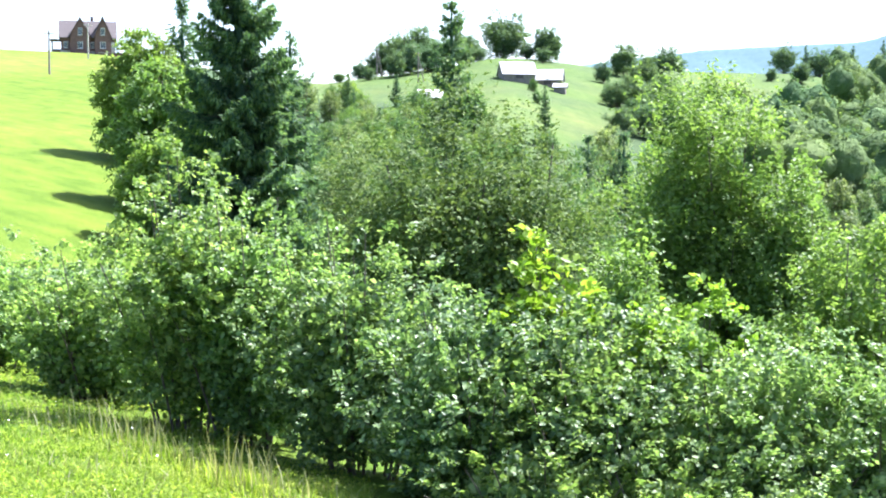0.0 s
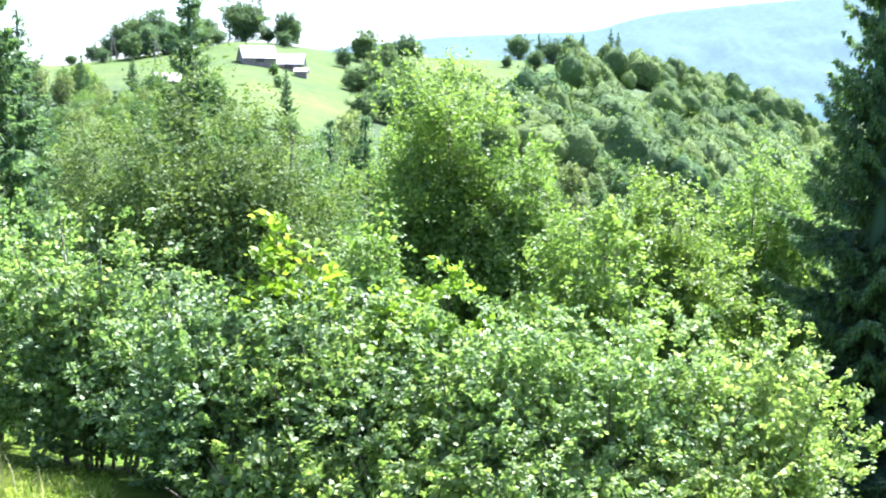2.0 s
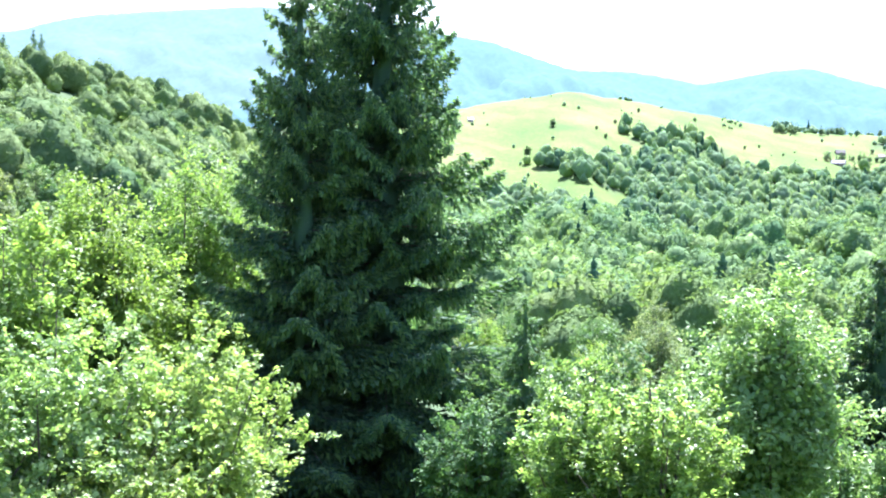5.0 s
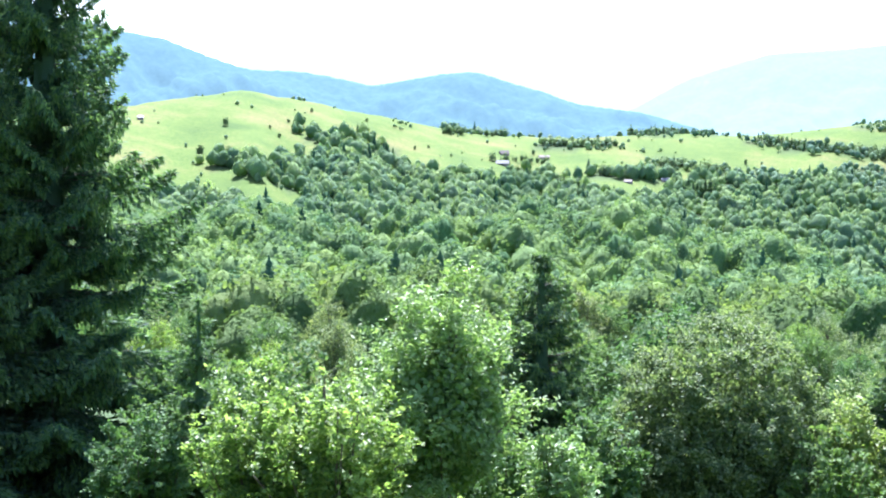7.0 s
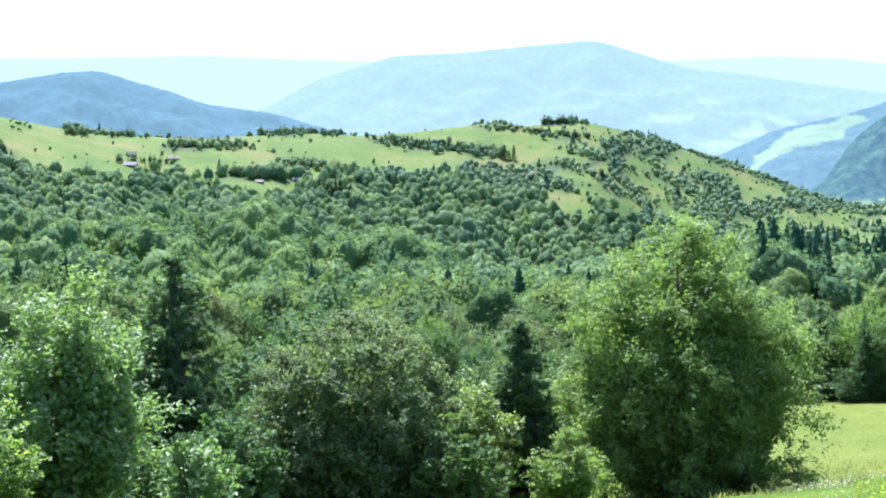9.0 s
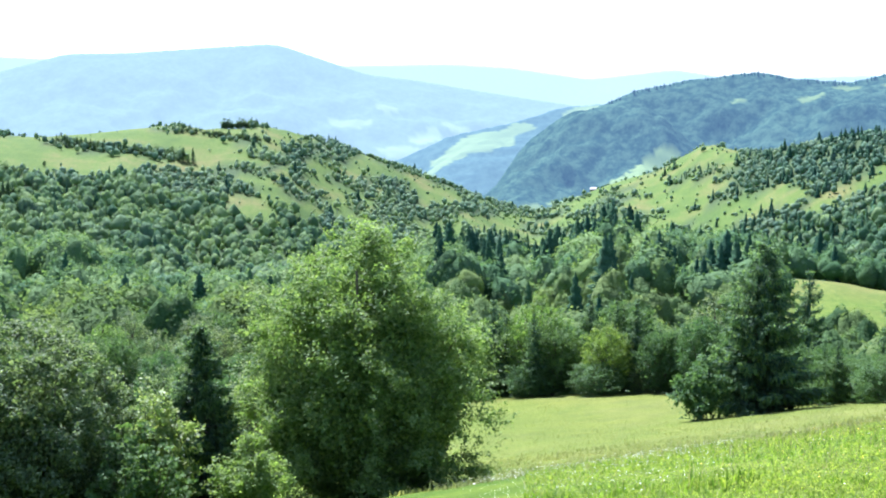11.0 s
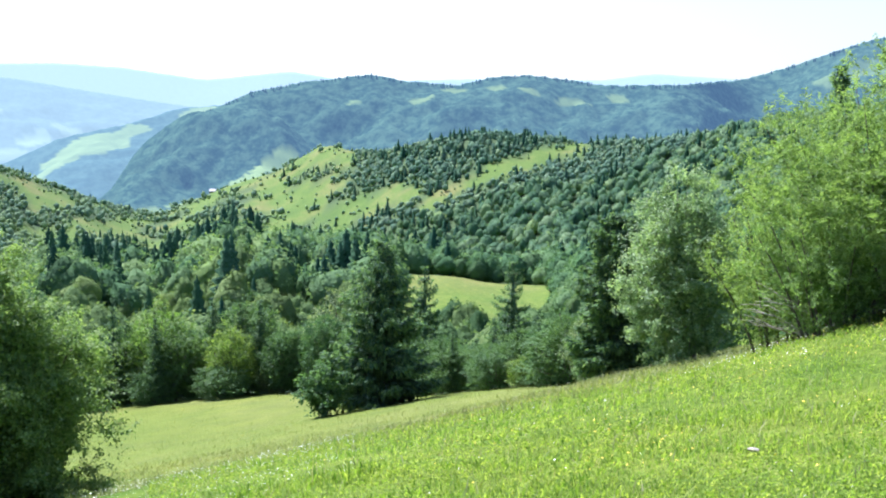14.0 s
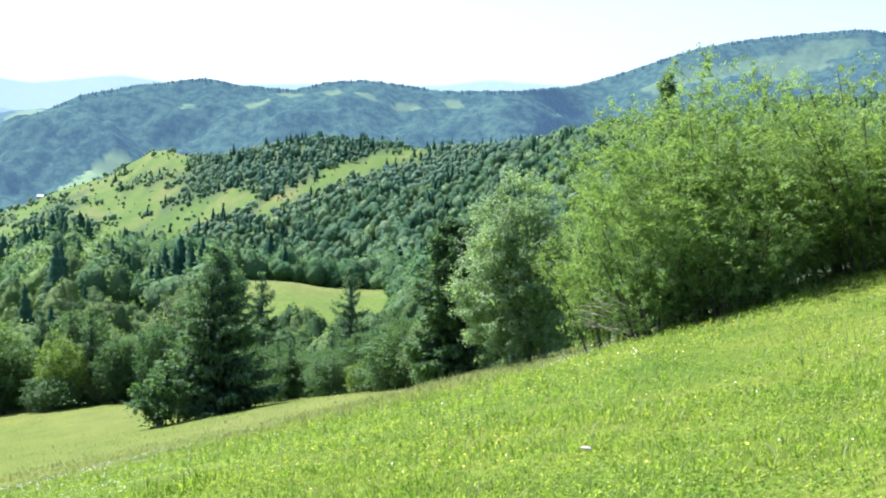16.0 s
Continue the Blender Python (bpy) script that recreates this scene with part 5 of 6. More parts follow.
def forest(name, label, rng, az0, az1, r0, r1, pitch_deg, tall, conifer, mat, keep, level=1, quads=0, leaf=0.06):
    """A wood as one mass of trees: evenly thick as seen from afar, trees set by a jittered plan."""
    kinds = [lump_tree(rng, level, quads, conifer, leaf) for _ in range(8)]
    step = math.radians(pitch_deg)
    pts = []
    r = r0
    while r < r1:
        gap = max(5.0, r * step)
        a = np.arange(math.radians(az0) + rng.uniform(0, gap / r), math.radians(az1), gap / r)
        a = a + rng.uniform(-0.7, 0.7, len(a)) * gap / r
        rr = r + rng.uniform(-1.0, 1.0, len(a)) * gap
        pts.append(np.stack([rr * np.sin(a), rr * np.cos(a)], 1))
        r += gap * 1.1
    p = np.concatenate(pts)
    z = ground_z(p[:, 0], p[:, 1])
    rad = np.hypot(p[:, 0], p[:, 1])
    az = np.degrees(np.arctan2(p[:, 0], p[:, 1]))
    el = np.degrees(np.arctan2(z - EYE, rad))
    ok = keep(az, el, rad, p[:, 0], p[:, 1], rng.uniform(size=len(p)))
    # in hollows and on back slopes the wood is thinner
    p, z, rad, az = p[ok], z[ok], rad[ok], az[ok]
    i = np.clip(((az - L_AZ[0]) / A_STEP).astype(int), 0, len(L_AZ) - 1)
    j = np.clip((np.log(np.maximum(rad - 25, 5) / R_FIRST) / R_STEP).astype(int), 0, R_COUNT - 1)
    lit = ((z + 1.1 * tall - EYE) / rad > RIM[i, j] - 0.001) | (rng.uniform(size=len(p)) < 0.1)
    p, z, rad = p[lit], z[lit], rad[lit]
    n = len(p)
    hgt = tall * ((0.4 + 1.05 * rng.uniform(size=n) ** 1.5) if conifer else (0.58 + 0.8 * rng.uniform(size=n) ** 1.5))
    wid = hgt * (rng.uniform(0.7, 1.3, n) if conifer else rng.uniform(0.75, 1.3, n))
    patch = fbm(p[:, 0], p[:, 1], 0.06 * float(np.mean(rad)), 15) + 0.5 * fbm(p[:, 0], p[:, 1], 0.02 * float(np.mean(rad)), 16)
    hgt, wid = hgt * (1 + 0.15 * np.clip(patch, -1, 1)), wid * (1 + 0.12 * np.clip(patch, -1, 1))
    # past heading 90 the slopes' shade is put into the tint as darker leaves
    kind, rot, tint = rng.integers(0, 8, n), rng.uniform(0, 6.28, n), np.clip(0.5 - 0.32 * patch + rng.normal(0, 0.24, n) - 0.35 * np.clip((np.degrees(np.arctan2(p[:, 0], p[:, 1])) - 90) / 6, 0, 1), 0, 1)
    vs, fs, ts, base = [], [], [], 0
    for k, (v, f) in enumerate(kinds):
        m = np.where(kind == k)[0]
        if not len(m):
            continue
        c, s = np.cos(rot[m])[:, None], np.sin(rot[m])[:, None]
        x = (v[:, 0] * c - v[:, 1] * s) * wid[m, None] + p[m, 0:1]
        y = (v[:, 0] * s + v[:, 1] * c) * wid[m, None] + p[m, 1:2]
        zz = v[:, 2] * hgt[m, None] + z[m, None]
        vs.append(np.stack([x, y, zz], -1).reshape(-1, 3))
        fs.append((f[None] + (np.arange(len(m)) * len(v))[:, None, None] + base).reshape(-1, 3))
        ts.append(np.repeat(tint[m], len(v)))
        base += len(m) * len(v)
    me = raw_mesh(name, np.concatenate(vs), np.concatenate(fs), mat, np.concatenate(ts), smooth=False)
    tagged(new(name, me), label, "woods", kind="stuff")


def spruce_ground(az, el, r, x, y):
    """Where spruces make up the wood."""
    return (fbm(x, y, 90, 6) > 0.8) | ((az > 89) & (r > 650) & (fbm(x, y, 55, 9) > 0.15)) | ((az > 80) & (az < 89) & (el < -3.1) & (r > 480) & (fbm(x, y, 60, 7) > -0.3)) | ((az > 96.3) & (az < 101.5) & (el > -0.3) & (r > 1300) & (fbm(x, y, 60, 7) > -0.5)) \
        | ((az > 88) & (az < 97) & (el < -5.6) & (r > 400) & (fbm(x, y, 40, 8) > 0.0))


def wooded(share, conifer):
    def keep(az, el, r, x, y, dice):
        zone = spruce_ground(az, el, r, x, y)
        # edges of the woods are loose: single trees stand out into the fields
        loose = np.clip((r - 600) / 500, 0, 1)
        az = az + 0.25 * loose * np.sin(dice * 911.0)
        el = el + 0.16 * loose * np.sin(dice * 577.0) ** 3
        pick = (dice < np.where(zone, np.where(r > 900, 0.5, 0.85), share)) if conifer else (dice < np.where(zone, np.where(r > 900, 0.6, 0.2), share))
        thin = belts(az, el, fbm(x, y, 70, 1)) & (r > 900) & (az < 74) & (np.modf(dice * 37.0)[0] < 0.1)
        return ~open_land(az, el, r, x, y) & pick & ~thin
    return keep


def sparse(az, el, r, x, y, dice):
    """Single bushes and short hedges on the open hillsides."""
    g = fbm(x, y, 62, 8, 2) + 0.5 * fbm(x, y, 23, 9, 2)
    return open_land(az, el, r, x, y) & ((g > 1.0) | (dice < np.where(az > 72, 0.05, 0.006))) & (r > 850)


FR = np.random.default_rng(21)
forest("woodland_north", "mixed green woodland on the northern hill", FR, 10.2, 36, 250, 660, 1.05, 10, False, NORTH_LEAF, wooded(0.97, False), 3, 170, 0.065)
forest("woodland_slope", "dense beech woodland below the meadow", FR, 33, 80, 172, 420, 1.6, 10.5, False, FAR_LEAF, wooded(0.97, False), 3, 560, 0.05)
forest("woodland_foot", "beech woodland beyond the meadow's lower edge", FR, 80, 125, 250, 420, 1.4, 10.5, False, FAR_LEAF, wooded(0.97, False), 3, 200, 0.06)
forest("woodland_valley", "dense beech woodland filling the valley", FR, 33, 125, 420, 900, 0.76, 13, False, VALLEY_LEAF, wooded(0.97, False), 2, 170, 0.08)
forest("spruce_wood_valley", "dark spruces scattered through the valley woodland", FR, 33, 125, 300, 900, 0.6, 15.5, True, FAR_NEEDLE, wooded(0.02, True), 2)
forest("woodland_hills", "woodland on the nearer hillsides", FR, 30, 128, 900, 1500, 0.4, 12.5, False, HAZED_HILL_LEAF, wooded(0.97, False), 2, 40, 0.13)
forest("woodland_far", "woodland on the far hillsides", FR, 36, 128, 1500, 2600, 0.25, 8.5, False, HAZED_FAR_LEAF, wooded(0.97, False), 1, 8, 0.16)
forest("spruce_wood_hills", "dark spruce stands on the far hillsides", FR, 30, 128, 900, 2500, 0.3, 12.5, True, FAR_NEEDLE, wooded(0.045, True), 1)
forest("hillside_groves", "small bushes and hedges on open hay meadows", FR, 30, 104, 900, 2600, 0.18, 4.5, False, HAZED_FAR_LEAF, sparse, 1, 8, 0.16)


def treeline(rng, az0, az1, count, mat):
    """The fringe of spruces that stands on the crest of the far ridge."""
    t = np.array(RIDGE, float)
    az = rng.uniform(az0, az1, count)
    r = np.interp(az, t[:, 0], t[:, 2]) - rng.uniform(0, 30, count)
    top = EYE + r * np.tan(np.radians(np.interp(az, t[:, 0], t[:, 1])))
    v, f = joined([tube([(0, 0, -0.6), (0, 0, 0.25), (0, 0, 1.0)], [0.2, 0.22, 0.01], 5)])
    h = rng.uniform(5, 15, count) * 0.6
    a = np.radians(az)
    w = h * rng.uniform(0.8, 1.8, count)
    pos = np.stack([r * np.sin(a), r * np.cos(a), top - 4], 1)
    vs = v[None] * np.stack([w, w, h], 1)[:, None] + pos[:, None]
    fs = f[None] + (np.arange(count) * len(v))[:, None, None]
    tagged(new("ridge_treeline", raw_mesh("ridge_treeline", vs.reshape(-1, 3), fs.reshape(-1, 3), mat)), "spruces along the crest of the far ridge", "woods", kind="stuff")


# the fringe carries the ridge's painted haze and its emission
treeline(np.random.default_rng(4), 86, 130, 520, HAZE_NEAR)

# ---- buildings and poles ----


def box_into(bm, x0, x1, y0, y1, z0, z1):
    m = bmesh.ops.create_cube(bm, size=1.0, matrix=Matrix.Translation(((x0 + x1) / 2, (y0 + y1) / 2, (z0 + z1) / 2)) @ Matrix.Diagonal((x1 - x0, y1 - y0, z1 - z0, 1)))
    return m["verts"]


def shape(name, bm, mat, parent, label=""):
    me = bpy.data.meshes.new(name)
    bm.to_mesh(me)
    bm.free()
    me.materials.append(mat)
    return part(name, me, parent, label)


def block(name, mat, parent, x0, x1, y0, y1, z0, z1, label="", soft=0.0):
    bm = bmesh.new()
    box_into(bm, x0, x1, y0, y1, z0, z1)
    if soft:
        bmesh.ops.bevel(bm, geom=bm.edges[:], offset=soft, segments=1, affect="EDGES")
    return shape(name, bm, mat, parent, label)


def gable_wall(name, mat, parent, x0, x1, y0, y1, z0, z1, top, across):
    """A wall body with pointed gable ends; across: the ridge runs along y."""
    bm = bmesh.new()
    if across:
        prof = [(x0, z0), (x1, z0), (x1, z1), ((x0 + x1) / 2, top), (x0, z1)]
        a = [bm.verts.new((p, y0, q)) for p, q in prof]
        b = [bm.verts.new((p, y1, q)) for p, q in prof]
    else:
        prof = [(y0, z0), (y1, z0), (y1, z1), ((y0 + y1) / 2, top), (y0, z1)]
        a = [bm.verts.new((x0, p, q)) for p, q in prof]
        b = [bm.verts.new((x1, p, q)) for p, q in prof]
    bm.faces.new(a)
    bm.faces.new(b[::-1])
    for i in range(5):
        bm.faces.new((a[i], b[i], b[(i + 1) % 5], a[(i + 1) % 5]))
    bmesh.ops.recalc_face_normals(bm, faces=bm.faces[:])
    return shape(name, bm, mat, parent)


def roof_leaf(name, mat, parent, p, q, r, s, thick=0.14):
    """One slope of a roof, a slab between four corners."""
    bm = bmesh.new()
    lo = [bm.verts.new(v) for v in (p, q, r, s)]
    hi = [bm.verts.new(Vector(v) + Vector((0, 0, thick))) for v in (p, q, r, s)]
    bm.faces.new(lo[::-1])
    bm.faces.new(hi)
    for i in range(4):
        bm.faces.new((lo[i], lo[(i + 1) % 4], hi[(i + 1) % 4], hi[i]))
    bmesh.ops.recalc_face_normals(bm, faces=bm.faces[:])
    return shape(name, bm, mat, parent)


def window(parent, x, y, z, w, h):
    """A window in a wall that faces -y: frame, pane and sill."""
    bm = bmesh.new()
    for a, b, c, d in ((-w / 2, w / 2, h / 2 - 0.1, h / 2), (-w / 2, w / 2, -h / 2, -h / 2 + 0.1), (-w / 2, -w / 2 + 0.1, -h / 2 + 0.1, h / 2 - 0.1),
                       (w / 2 - 0.1, w / 2, -h / 2 + 0.1, h / 2 - 0.1), (-0.04, 0.04, -h / 2 + 0.1, h / 2 - 0.1)):
        box_into(bm, x + a, x + b, y - 0.07, y + 0.05, z + c, z + d)
    f = shape("window", bm, WHITE_TRIM, parent, "white window frame")
    block("pane", PANE, f, x - w / 2 + 0.1, x + w / 2 - 0.1, y - 0.03, y - 0.015, z - h / 2 + 0.1, z + h / 2 - 0.1)
    block("sill", WHITE_TRIM, f, x - w / 2 - 0.08, x + w / 2 + 0.08, y - 0.16, y + 0.02, z - h / 2 - 0.07, z - h / 2 - 0.005)


def brick_house(az, r):
    """Red-brick house with a steep brown roof and two pointed front gables."""
    root = tagged(new("house"), "red-brick house with steep brown roof and pointed gables", "house")
    x, y, z = spot(az, r)
    root.matrix_basis = pose(x, y, z + 0.1, 0, 0, -az)
    L, D, eave, ridge = 5.6, 4.0, 3.4, 7.0
    gable_wall("wall", BRICK_RED, root, -L, L, -D, D, -2.5, eave, ridge, False)
    block("plinth", CONCRETE, root, -L - 0.12, L + 0.12, -D - 0.12, D + 0.12, -2.5, 0.35)
    roof_leaf("roof", ROOF_BROWN, root, (-L - 0.5, -D - 0.5, eave - 0.42), (L + 0.5, -D - 0.5, eave - 0.42), (L + 0.5, 0, ridge), (-L - 0.5, 0, ridge))
    roof_leaf("roof", ROOF_BROWN, root, (L + 0.5, D + 0.5, eave - 0.42), (-L - 0.5, D + 0.5, eave - 0.42), (-L - 0.5, 0, ridge), (L + 0.5, 0, ridge))
    for cx, half, top, fwd in ((-1.6, 2.1, 7.4, 1.0), (3.1, 1.7, 7.7, 1.5)):
        y0 = -D - fwd
        gable_wall("gable", BRICK_RED, root, cx - half, cx + half, y0, -0.2, -2.0, 3.6, top, True)
        e = 0.35
        drop = e * (top - 3.6) / half
        roof_leaf("gable_roof", ROOF_BROWN, root, (cx - half - e, y0 - 0.3, 3.6 - drop), (cx, y0 - 0.3, top), (cx, -0.1, top), (cx - half - e, -0.1, 3.6 - drop))
        roof_leaf("gable_roof", ROOF_BROWN, root, (cx, y0 - 0.3, top), (cx + half + e, y0 - 0.3, 3.6 - drop), (cx + half + e, -0.1, 3.6 - drop), (cx, -0.1, top))
        window(root, cx, y0, 4.4, 0.9, 1.5)
        window(root, cx, y0, 1.5, 1.1, 1.4)
    window(root, -4.6, -D, 1.6, 0.9, 1.3)
    window(root, 0.9, -D, 1.6, 0.8, 1.3)
    block("door", WHITE_TRIM, root, 4.85, 5.45, -D - 0.06, -D + 0.02, 0.36, 2.4, "pale entrance door")
    block("chimney", BRICK_RED, root, 0.6, 1.2, 0.3, 0.9, 6.0, 8.1)
    # covered porch on one side
    block("porch_floor", CONCRETE, root, -7.6, -5.62, -2.6, 1.6, 0.5, 0.75)
    block("porch_roof", ROOF_BROWN, root, -7.9, -5.62, -2.9, 1.9, 2.7, 2.85)
    for px, py in ((-7.5, -2.5), (-7.5, 1.5)):
        block("porch_post", OLD_BOARD, root, px - 0.1, px + 0.1, py - 0.1, py + 0.1, 0.75, 2.7)
    block("porch_wall", BRICK_RED, root, -7.6, -5.62, -2.6, 1.6, -2.2, 0.5)
    # garden wall
    gw = tagged(new("garden_wall"), "low red-brick garden wall beside the house", "wall")
    x, y, z = spot(az + 1.3, r - 8)
    gw.matrix_basis = pose(x, y, z, 0, 0, -az)
    block("wall", BRICK_RED, gw, -4.5, 4.5, -0.15, 0.15, -0.8, 0.9)
    block("coping", CONCRETE, gw, -4.6, 4.6, -0.2, 0.2, 0.9, 1.0)


brick_house(-15.0, 297)


def pole(az, r, h, mat, label, arms=1, braced=False):
    root = tagged(new("power_pole"), label, "pole")
    x, y, z = spot(az, r)
    root.matrix_basis = pose(x, y, z, 0, 0, -az)
    part("post", raw_mesh("pole_post", *tube([(0, 0, -0.5), (0, 0, h / 2), (0, 0, h)], [0.17, 0.14, 0.11], 8), mat, smooth=True), root)
    if braced:
        part("strut", raw_mesh("pole_strut", *tube([(1.5, 0, -0.5), (0.1, 0, h * 0.85)], [0.13, 0.11], 8), mat, smooth=True), root)
    for k in range(arms):
        arm = block("crossarm", mat, root, -0.8, 0.8, -0.06, 0.06, h - 0.5 - 0.5 * k, h - 0.38 - 0.5 * k)
        for px in (-0.7, 0.7):
            part("insulator", raw_mesh("insulator", *tube([(px, 0, h - 0.38 - 0.5 * k), (px, 0, h - 0.2 - 0.5 * k)], [0.05, 0.03], 6), WHITE_TRIM, smooth=True), arm)


pole(-16.57, 210, 6.6, OLD_BOARD, "dark wooden power pole on the meadow")
pole(-15.0, 270, 7.0, CONCRETE, "pale concrete power pole before the house")
pole(-2.75, 330, 7.5, OLD_BOARD, "braced wooden power pole on the crest", 1, True)
pole(-0.95, 300, 7.0, OLD_BOARD, "braced wooden power pole above the scrub", 1, True)


def barn(az, r, length, depth, eave, ridge, label, turn=0.0, doors=True, roof=ROOF_ZINC):
    root = tagged(new("barn"), label, "barn")
    x, y, z = spot(az, r)
    root.matrix_basis = pose(x, y, z, 0, 0, -az + turn)
    L, D = length / 2, depth / 2
    gable_wall("wall", OLD_BOARD, root, -L, L, -D, D, -1.5, eave, ridge, False)
    o = 0.45
    k = o * (ridge - eave) / D
    roof_leaf("roof", roof, root, (-L - 0.4, -D - o, eave - k), (L + 0.4, -D - o, eave - k), (L + 0.4, 0, ridge), (-L - 0.4, 0, ridge), 0.1)
    roof_leaf("roof", roof, root, (L + 0.4, D + o, eave - k), (-L - 0.4, D + o, eave - k), (-L - 0.4, 0, ridge), (L + 0.4, 0, ridge), 0.1)
    if doors:
        block("door", ROOF_BROWN, root, -0.9, 0.9, -D - 0.08, -D + 0.02, 0.1, min(2.0, eave - 0.1), "dark barn door")


barn(3.35, 303, 7.4, 6.6, 1.3, 4.0, "low barn with pale weathered sheet roof", 12)
barn(4.75, 308, 6.4, 5.4, 1.4, 3.7, "grey wooden shed beside the barn", -6)
barn(5.25, 300, 2.6, 2.4, 1.2, 1.9, "small lean-to by the shed", -6, False)
barn(-0.45, 250, 4.2, 3.6, 1.1, 2.4, "small grey hut in the scrub", 15)
barn(59.95, on_hill(59.95, -1.3), 10, 7, 2.0, 4.8, "far farmhouse with dull roof", 10, True, ROOF_SLATE)
barn(58.33, on_hill(58.33, -1.33), 8, 6, 1.6, 3.6, "low grey hay shed on the far meadow", -12, True, OLD_BOARD)
barn(52.92, on_hill(52.92, -0.14), 10, 8, 2.2, 5.4, "grey farmhouse high on the far hill", 14, True, ROOF_BROWN)
barn(52.86, on_hill(52.86, -0.58), 14, 8, 2.2, 5.2, "long barn of the far hill farm", -8, True, ROOF_SLATE)
barn(54.67, on_hill(54.67, -0.3), 12, 7, 1.8, 4.0, "low shed beside the far hill farm", 5, True, OLD_BOARD)
barn(37.2, 1270, 5, 4, 1.6, 3.2, "far hut on the open hill", 10)
barn(84.5, 2600, 14, 9, 3, 7, "far white-roofed house in the valley", 5)
barn(85.6, 2560, 12, 9, 3, 7, "far house in the valley village", 25)
barn(86.9, 2500, 12, 9, 3, 7, "far house in the valley village", -15)

# ---- meadow in front: grass, flowers, a stone, dead branches ----


def scatter_plan(rng, az0, az1, r0, r1, n):
    a = np.radians(rng.uniform(az0, az1, n))
    r = np.sqrt(rng.uniform(r0 * r0, r1 * r1, n))
    x, y = r * np.sin(a), r * np.cos(a)
    return x, y, ground_z(x, y) + 0.05 * fbm(x, y, 1.1, 4)


def sward(x, y):
    """Lush and dry patches of the meadow, 0 to 1."""
    return np.clip(0.5 + 0.28 * fbm(x, y, 1.0, 41) + 0.25 * fbm(x, y, 4.5, 42), 0, 1)


def grass(name, label, rng, zones, mat, tall, wide, lean=0.45, patchy=None):
    """Blades of grass: slender bent leaves in tufts."""
    vs, fs, ts, base = [], [], [], 0
    for az0, az1, r0, r1, n in zones:
        x, y, z = scatter_plan(rng, az0, az1, r0, r1, n)
        if patchy is not None:  # in tufts only
            tuft = fbm(x, y, 0.7, 31) + 0.6 * fbm(x, y, 3.1, 32) > patchy
            x, y, z = x[tuft], y[tuft], z[tuft]
            n = len(x)
        lush = 0.65 + 0.45 * fbm(x, y, 1.3, 11) + 0.25 * fbm(x, y, 6, 12)
        h = tall * np.clip(lush, 0.3, 1.5) * rng.uniform(0.5, 1.3, n)
        a = rng.uniform(0, 6.28, n)
        bend = np.stack([np.cos(a), np.sin(a), 0 * a], 1) * (h * rng.uniform(0.1, lean * 1.6, n))[:, None]
        side = np.stack([-np.sin(a), np.cos(a), 0 * a], 1) * (wide * rng.uniform(0.6, 1.3, n))[:, None]
        p = np.stack([x, y, z - 0.02], 1)
        up = np.array([0, 0, 1.0]) * h[:, None]
        mid = p + up * 0.6 + bend * 0.35
        v = np.stack([p - side * 0.6, p + side * 0.6, mid - side, mid + side, p + up + bend], 1).reshape(-1, 3)
        k = np.arange(n)[:, None] * 5 + base
        vs.append(v)
        ts.append(np.repeat(sward(x, y), 5))
        fs.append(np.concatenate([k + [0, 1, 3], k + [0, 3, 2], k + [2, 3, 4]]))
        base += 5 * n
    tagged(new(name, raw_mesh(name, np.concatenate(vs), np.concatenate(fs), mat, np.concatenate(ts))), label, "grass", kind="stuff")


GR = np.random.default_rng(5)
grass("meadow_grass", "bright green short meadow grass", GR, [(84, 127, 6.5, 16, 40000), (84, 127, 16, 30, 26000), (-22, -3, 6.5, 13, 34000), (-22, -9, 13, 24, 20000)], BLADE, 0.13, 0.006, 0.9)
grass("grass_tufts", "dark green grass tufts standing out of the meadow", GR, [(84, 127, 6.5, 16, 16000), (84, 127, 16, 34, 22000), (-22, -6, 6.5, 16, 9000)], TUFT, 0.2, 0.008, 0.7, patchy=0.75)
grass("tall_grass", "taller hay grass on the slope", GR, [(78, 122, 24, 60, 30000), (74, 106, 60, 120, 12000)], HAY_BLADE, 0.2, 0.011, 0.7)
grass("dry_grass", "straw-coloured grass stalks and seed heads", GR, [(84, 127, 7, 24, 2500), (80, 116, 24, 55, 22000), (76, 104, 55, 115, 7000), (-22, -4, 7, 18, 1500)], STALK, 0.22, 0.005, 0.8)
EDGE = [(a, a + 1.5, float(np.interp(a, [-21, -14, -8, -4], [15.6, 12.4, 9.9, 8.4])), float(np.interp(a, [-21, -14, -8, -4], [17.4, 13.8, 11.2, 9.6])), 160) for a in np.arange(-22, -3.5, 1.5)]
grass("edge_weeds", "tall weeds along the thicket's edge", GR, EDGE, BLADE, 0.26, 0.006, 0.4)
grass("seed_stalks", "pale seed stalks along the thicket's edge", GR, [(a, b, r, s, 60) for a, b, r, s, n in EDGE], STALK, 0.5, 0.004, 0.3)


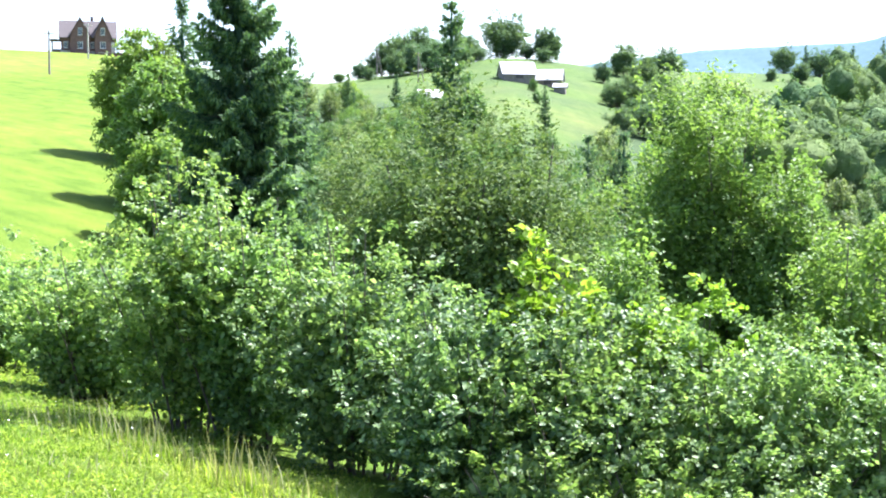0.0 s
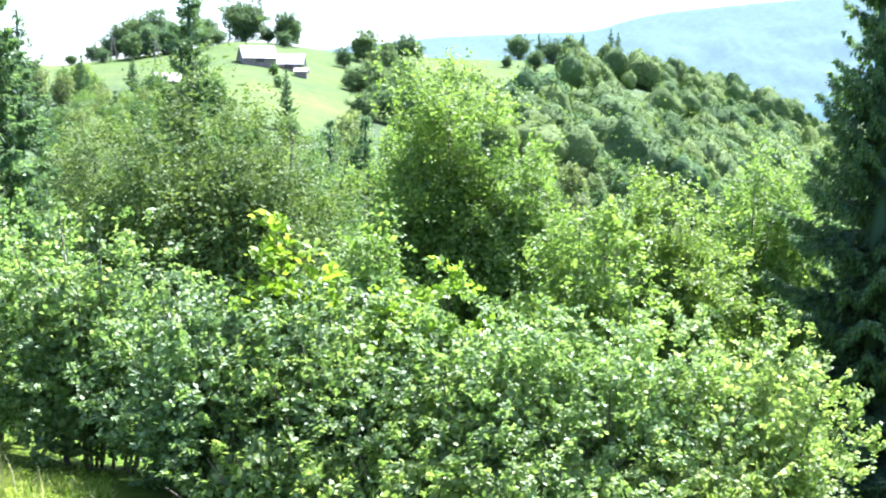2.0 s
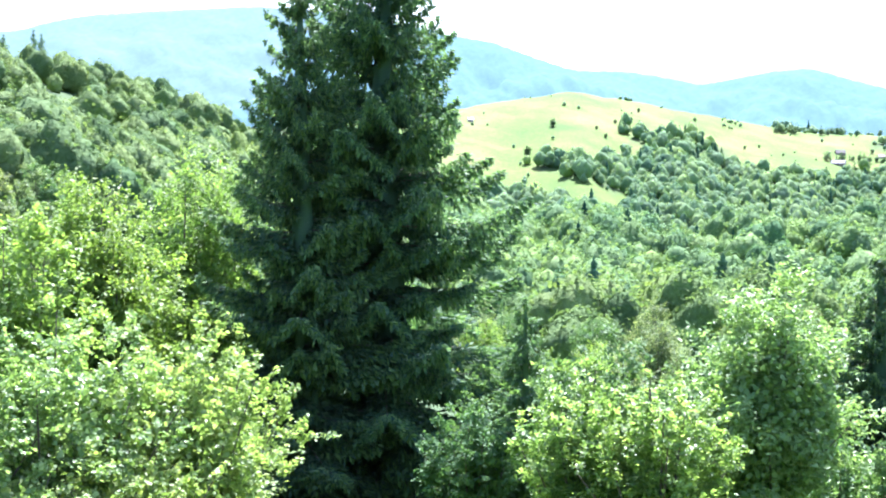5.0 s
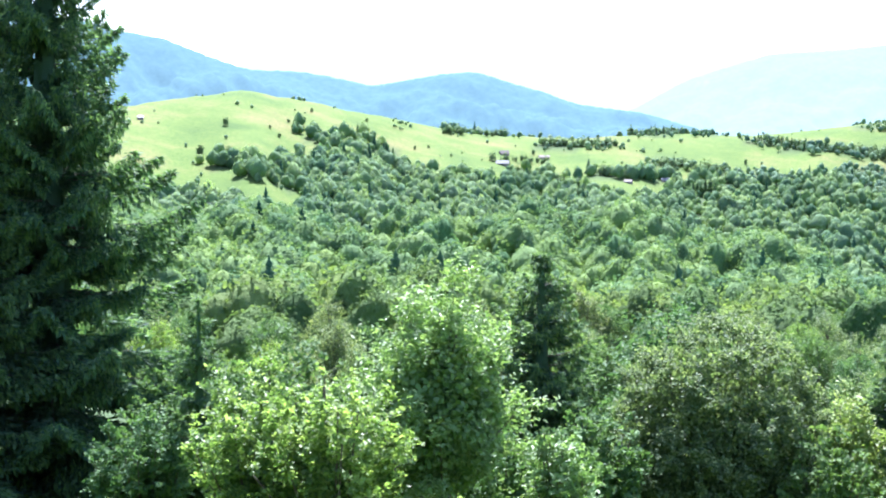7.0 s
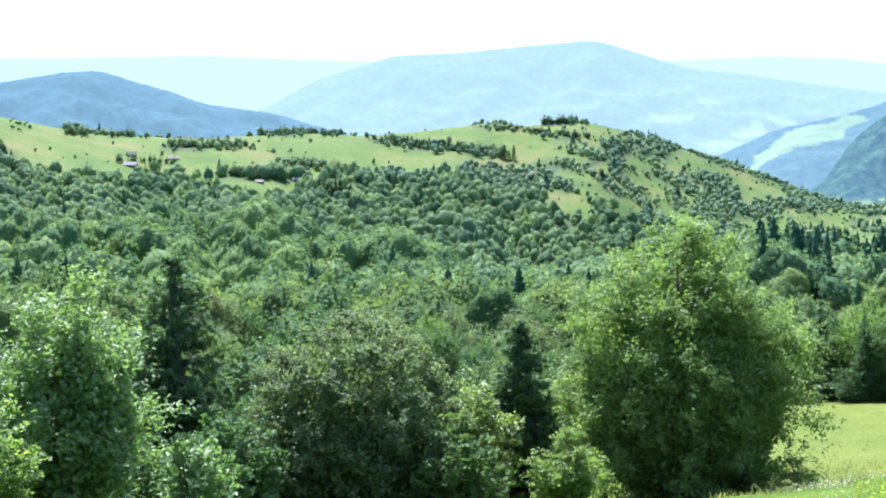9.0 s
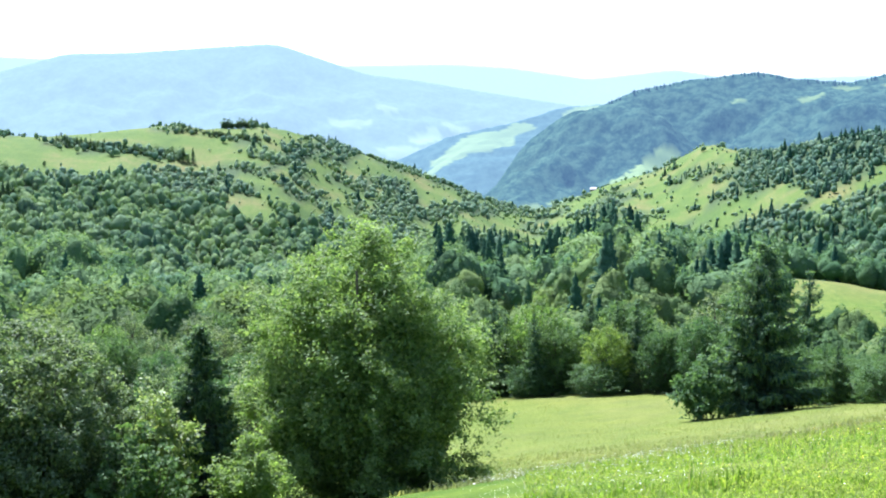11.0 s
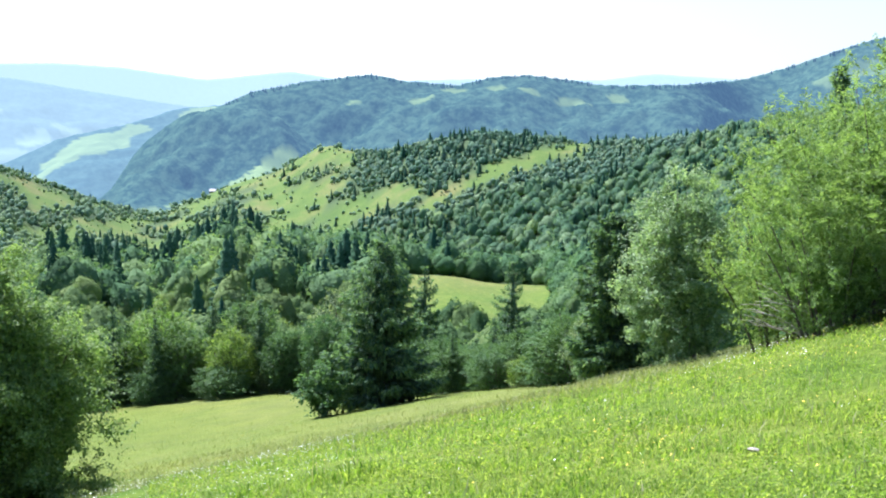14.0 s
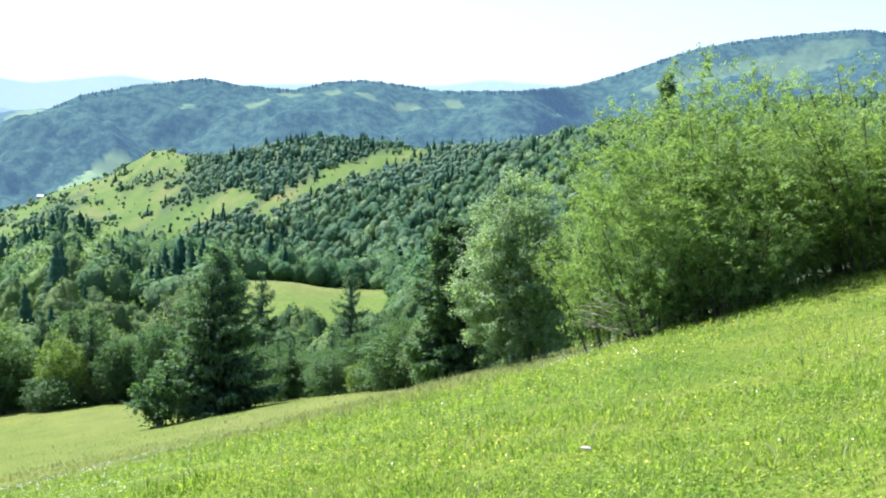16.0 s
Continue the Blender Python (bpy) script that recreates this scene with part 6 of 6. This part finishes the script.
def herbs(name, label, rng, zones, mat):
    """Clover, plantain and other low herbs: small broad leaves in patches between the grass."""
    vs, fs, ts, base = [], [], [], 0
    for az0, az1, r0, r1, n, size in zones:
        x, y, z = scatter_plan(rng, az0, az1, r0, r1, n)
        lush = fbm(x, y, 0.5, 21) + 0.7 * fbm(x, y, 2.2, 22) > -0.25
        x, y, z = x[lush], y[lush], z[lush]
        hgt = np.clip(0.06 + 0.05 * fbm(x, y, 0.45, 23), 0.01, 0.2) * rng.uniform(0.2, 1.6, len(x))
        v, f = leaves(rng, np.stack([x, y, z + hgt], 1), np.array([[0.0, 0.0, 1.0]]) + np.zeros((len(x), 3)), size, 0.5, loose=0.5)
        vs.append(v)
        ts.append(np.repeat(sward(x, y), 4))
        fs.append(f + base)
        base += len(v)
    tagged(new(name, raw_mesh(name, np.concatenate(vs), np.concatenate(fs), mat, np.concatenate(ts))), label, "herbs", kind="stuff")


herbs("meadow_herbs", "low broad-leaved herbs in the meadow", GR, [(84, 127, 6.5, 14, 30000, 0.04), (84, 127, 14, 28, 26000, 0.055), (-22, -4, 6.5, 13, 26000, 0.035), (-22, -10, 13, 22, 16000, 0.05)], BLADE)


def flowers(name, label, rng, zones, mat, size, height):
    """Flower heads among the grass: small cups of petals tilted to the light."""
    vs, fs, base = [], [], 0
    for az0, az1, r0, r1, n in zones:
        x, y, z = scatter_plan(rng, az0, az1, r0, r1, n)
        h = height * rng.uniform(0.7, 1.3, n)
        c = np.stack([x, y, z + h], 1)
        nrm = unit(rng.normal(0, 0.35, (n, 3)) + [0.2, 0.3, 1.0])
        u = unit(np.cross(nrm, [0.3, 1.0, 0.1]))
        w = np.cross(nrm, u)
        s = (size * rng.uniform(0.6, 1.4, n))[:, None]
        ring = [c + (u * math.cos(t) + w * math.sin(t)) * s * (1.0 if i % 2 else 0.62) for i, t in enumerate(np.linspace(0, 2 * np.pi, 10, endpoint=False))]
        v = np.stack([c + nrm * s * 0.25] + ring, 1).reshape(-1, 3)
        k = np.arange(n)[:, None] * 11 + base
        fs.append(np.concatenate([k + [0, 1 + i, 1 + (i + 1) % 10] for i in range(10)]))
        vs.append(v)
        base += 11 * n
    tagged(new(name, raw_mesh(name, np.concatenate(vs), np.concatenate(fs), mat)), label, "flowers", kind="stuff")


flowers("white_daisies", "white ox-eye daisies scattered in the grass", GR, [(88, 126, 8, 26, 240), (107, 112.5, 20, 26, 150), (82, 93, 14, 34, 1500), (-21, -5, 8, 18, 60)], PETAL_WHITE, 0.0085, 0.1)
flowers("white_umbels", "white umbel flowers in the hay grass", GR, [(86, 118, 12, 45, 90), (81, 92, 18, 50, 650), (108, 112.5, 20, 26, 90), (-20, -8, 9, 18, 25)], PETAL_WHITE, 0.012, 0.14)
flowers("yellow_flowers", "small yellow meadow flowers", GR, [(96, 127, 8, 28, 260), (86, 100, 10, 30, 80), (110, 116, 19, 25, 70), (103, 108, 11, 16, 60)], PETAL_YELLOW, 0.012, 0.1)


def stone(az, r, size):
    rng = np.random.default_rng(3)
    v, f = ball(3)
    v = v * (1 + 0.12 * np.sin(v[:, 0] * 5 + 1) * np.cos(v[:, 1] * 4) + rng.uniform(-0.03, 0.03, len(v)))[:, None] * np.array([1.0, 0.6, 0.3]) * size
    x, y, z = spot(az, r)
    ob = new("stone", raw_mesh("stone", v, f, STONE, smooth=False))
    ob.matrix_basis = pose(x, y, z + 0.04 + size * 0.3, 0, 0, 30)
    tagged(ob, "pale flat stone lying in the grass", "stone")


stone(110.3, 11.8, 0.06)


def dead_branches(az, r):
    """Bare broken boughs that lie at the willow's skirt."""
    rng = np.random.default_rng(9)
    for k in range(6):
        ob = tagged(new("dead_branch"), "bare grey broken branch lying by the willow", "branch", "dead branches under the willow")
        x, y, z = spot(az + rng.uniform(-0.9, 0.7), r + rng.uniform(-0.5, 0.7))
        ob.matrix_basis = pose(x, y, z - 0.03, 0, 0, rng.uniform(30, 105))
        pts = [(0, 0, 0.0)]
        steep = rng.uniform(0.04, 0.2)
        for i in range(6):
            p = pts[-1]
            pts.append((p[0] + rng.uniform(0.12, 0.27), p[1] + rng.normal(0, 0.1), p[2] + max(0.01, steep * (1 - 0.22 * i)) + rng.uniform(0.0, 0.04)))
        part("limb", raw_mesh("limb", *tube(pts, np.linspace(0.02, 0.006, 7), 5), DEADWOOD, smooth=True), ob)
        for i in (1, 2, 3, 4, 5):
            p = np.array(pts[i])
            t = p + np.array([rng.uniform(0.2, 0.6), rng.choice([-1, 1]) * rng.uniform(0.15, 0.45), rng.uniform(0.0, 0.35)])
            part("twig", raw_mesh("twig", *tube([p, (p + t) / 2 + [0, 0, 0.03], t], [0.009, 0.007, 0.003], 4), DEADWOOD, smooth=True), ob)


dead_branches(113.2, 24.9)
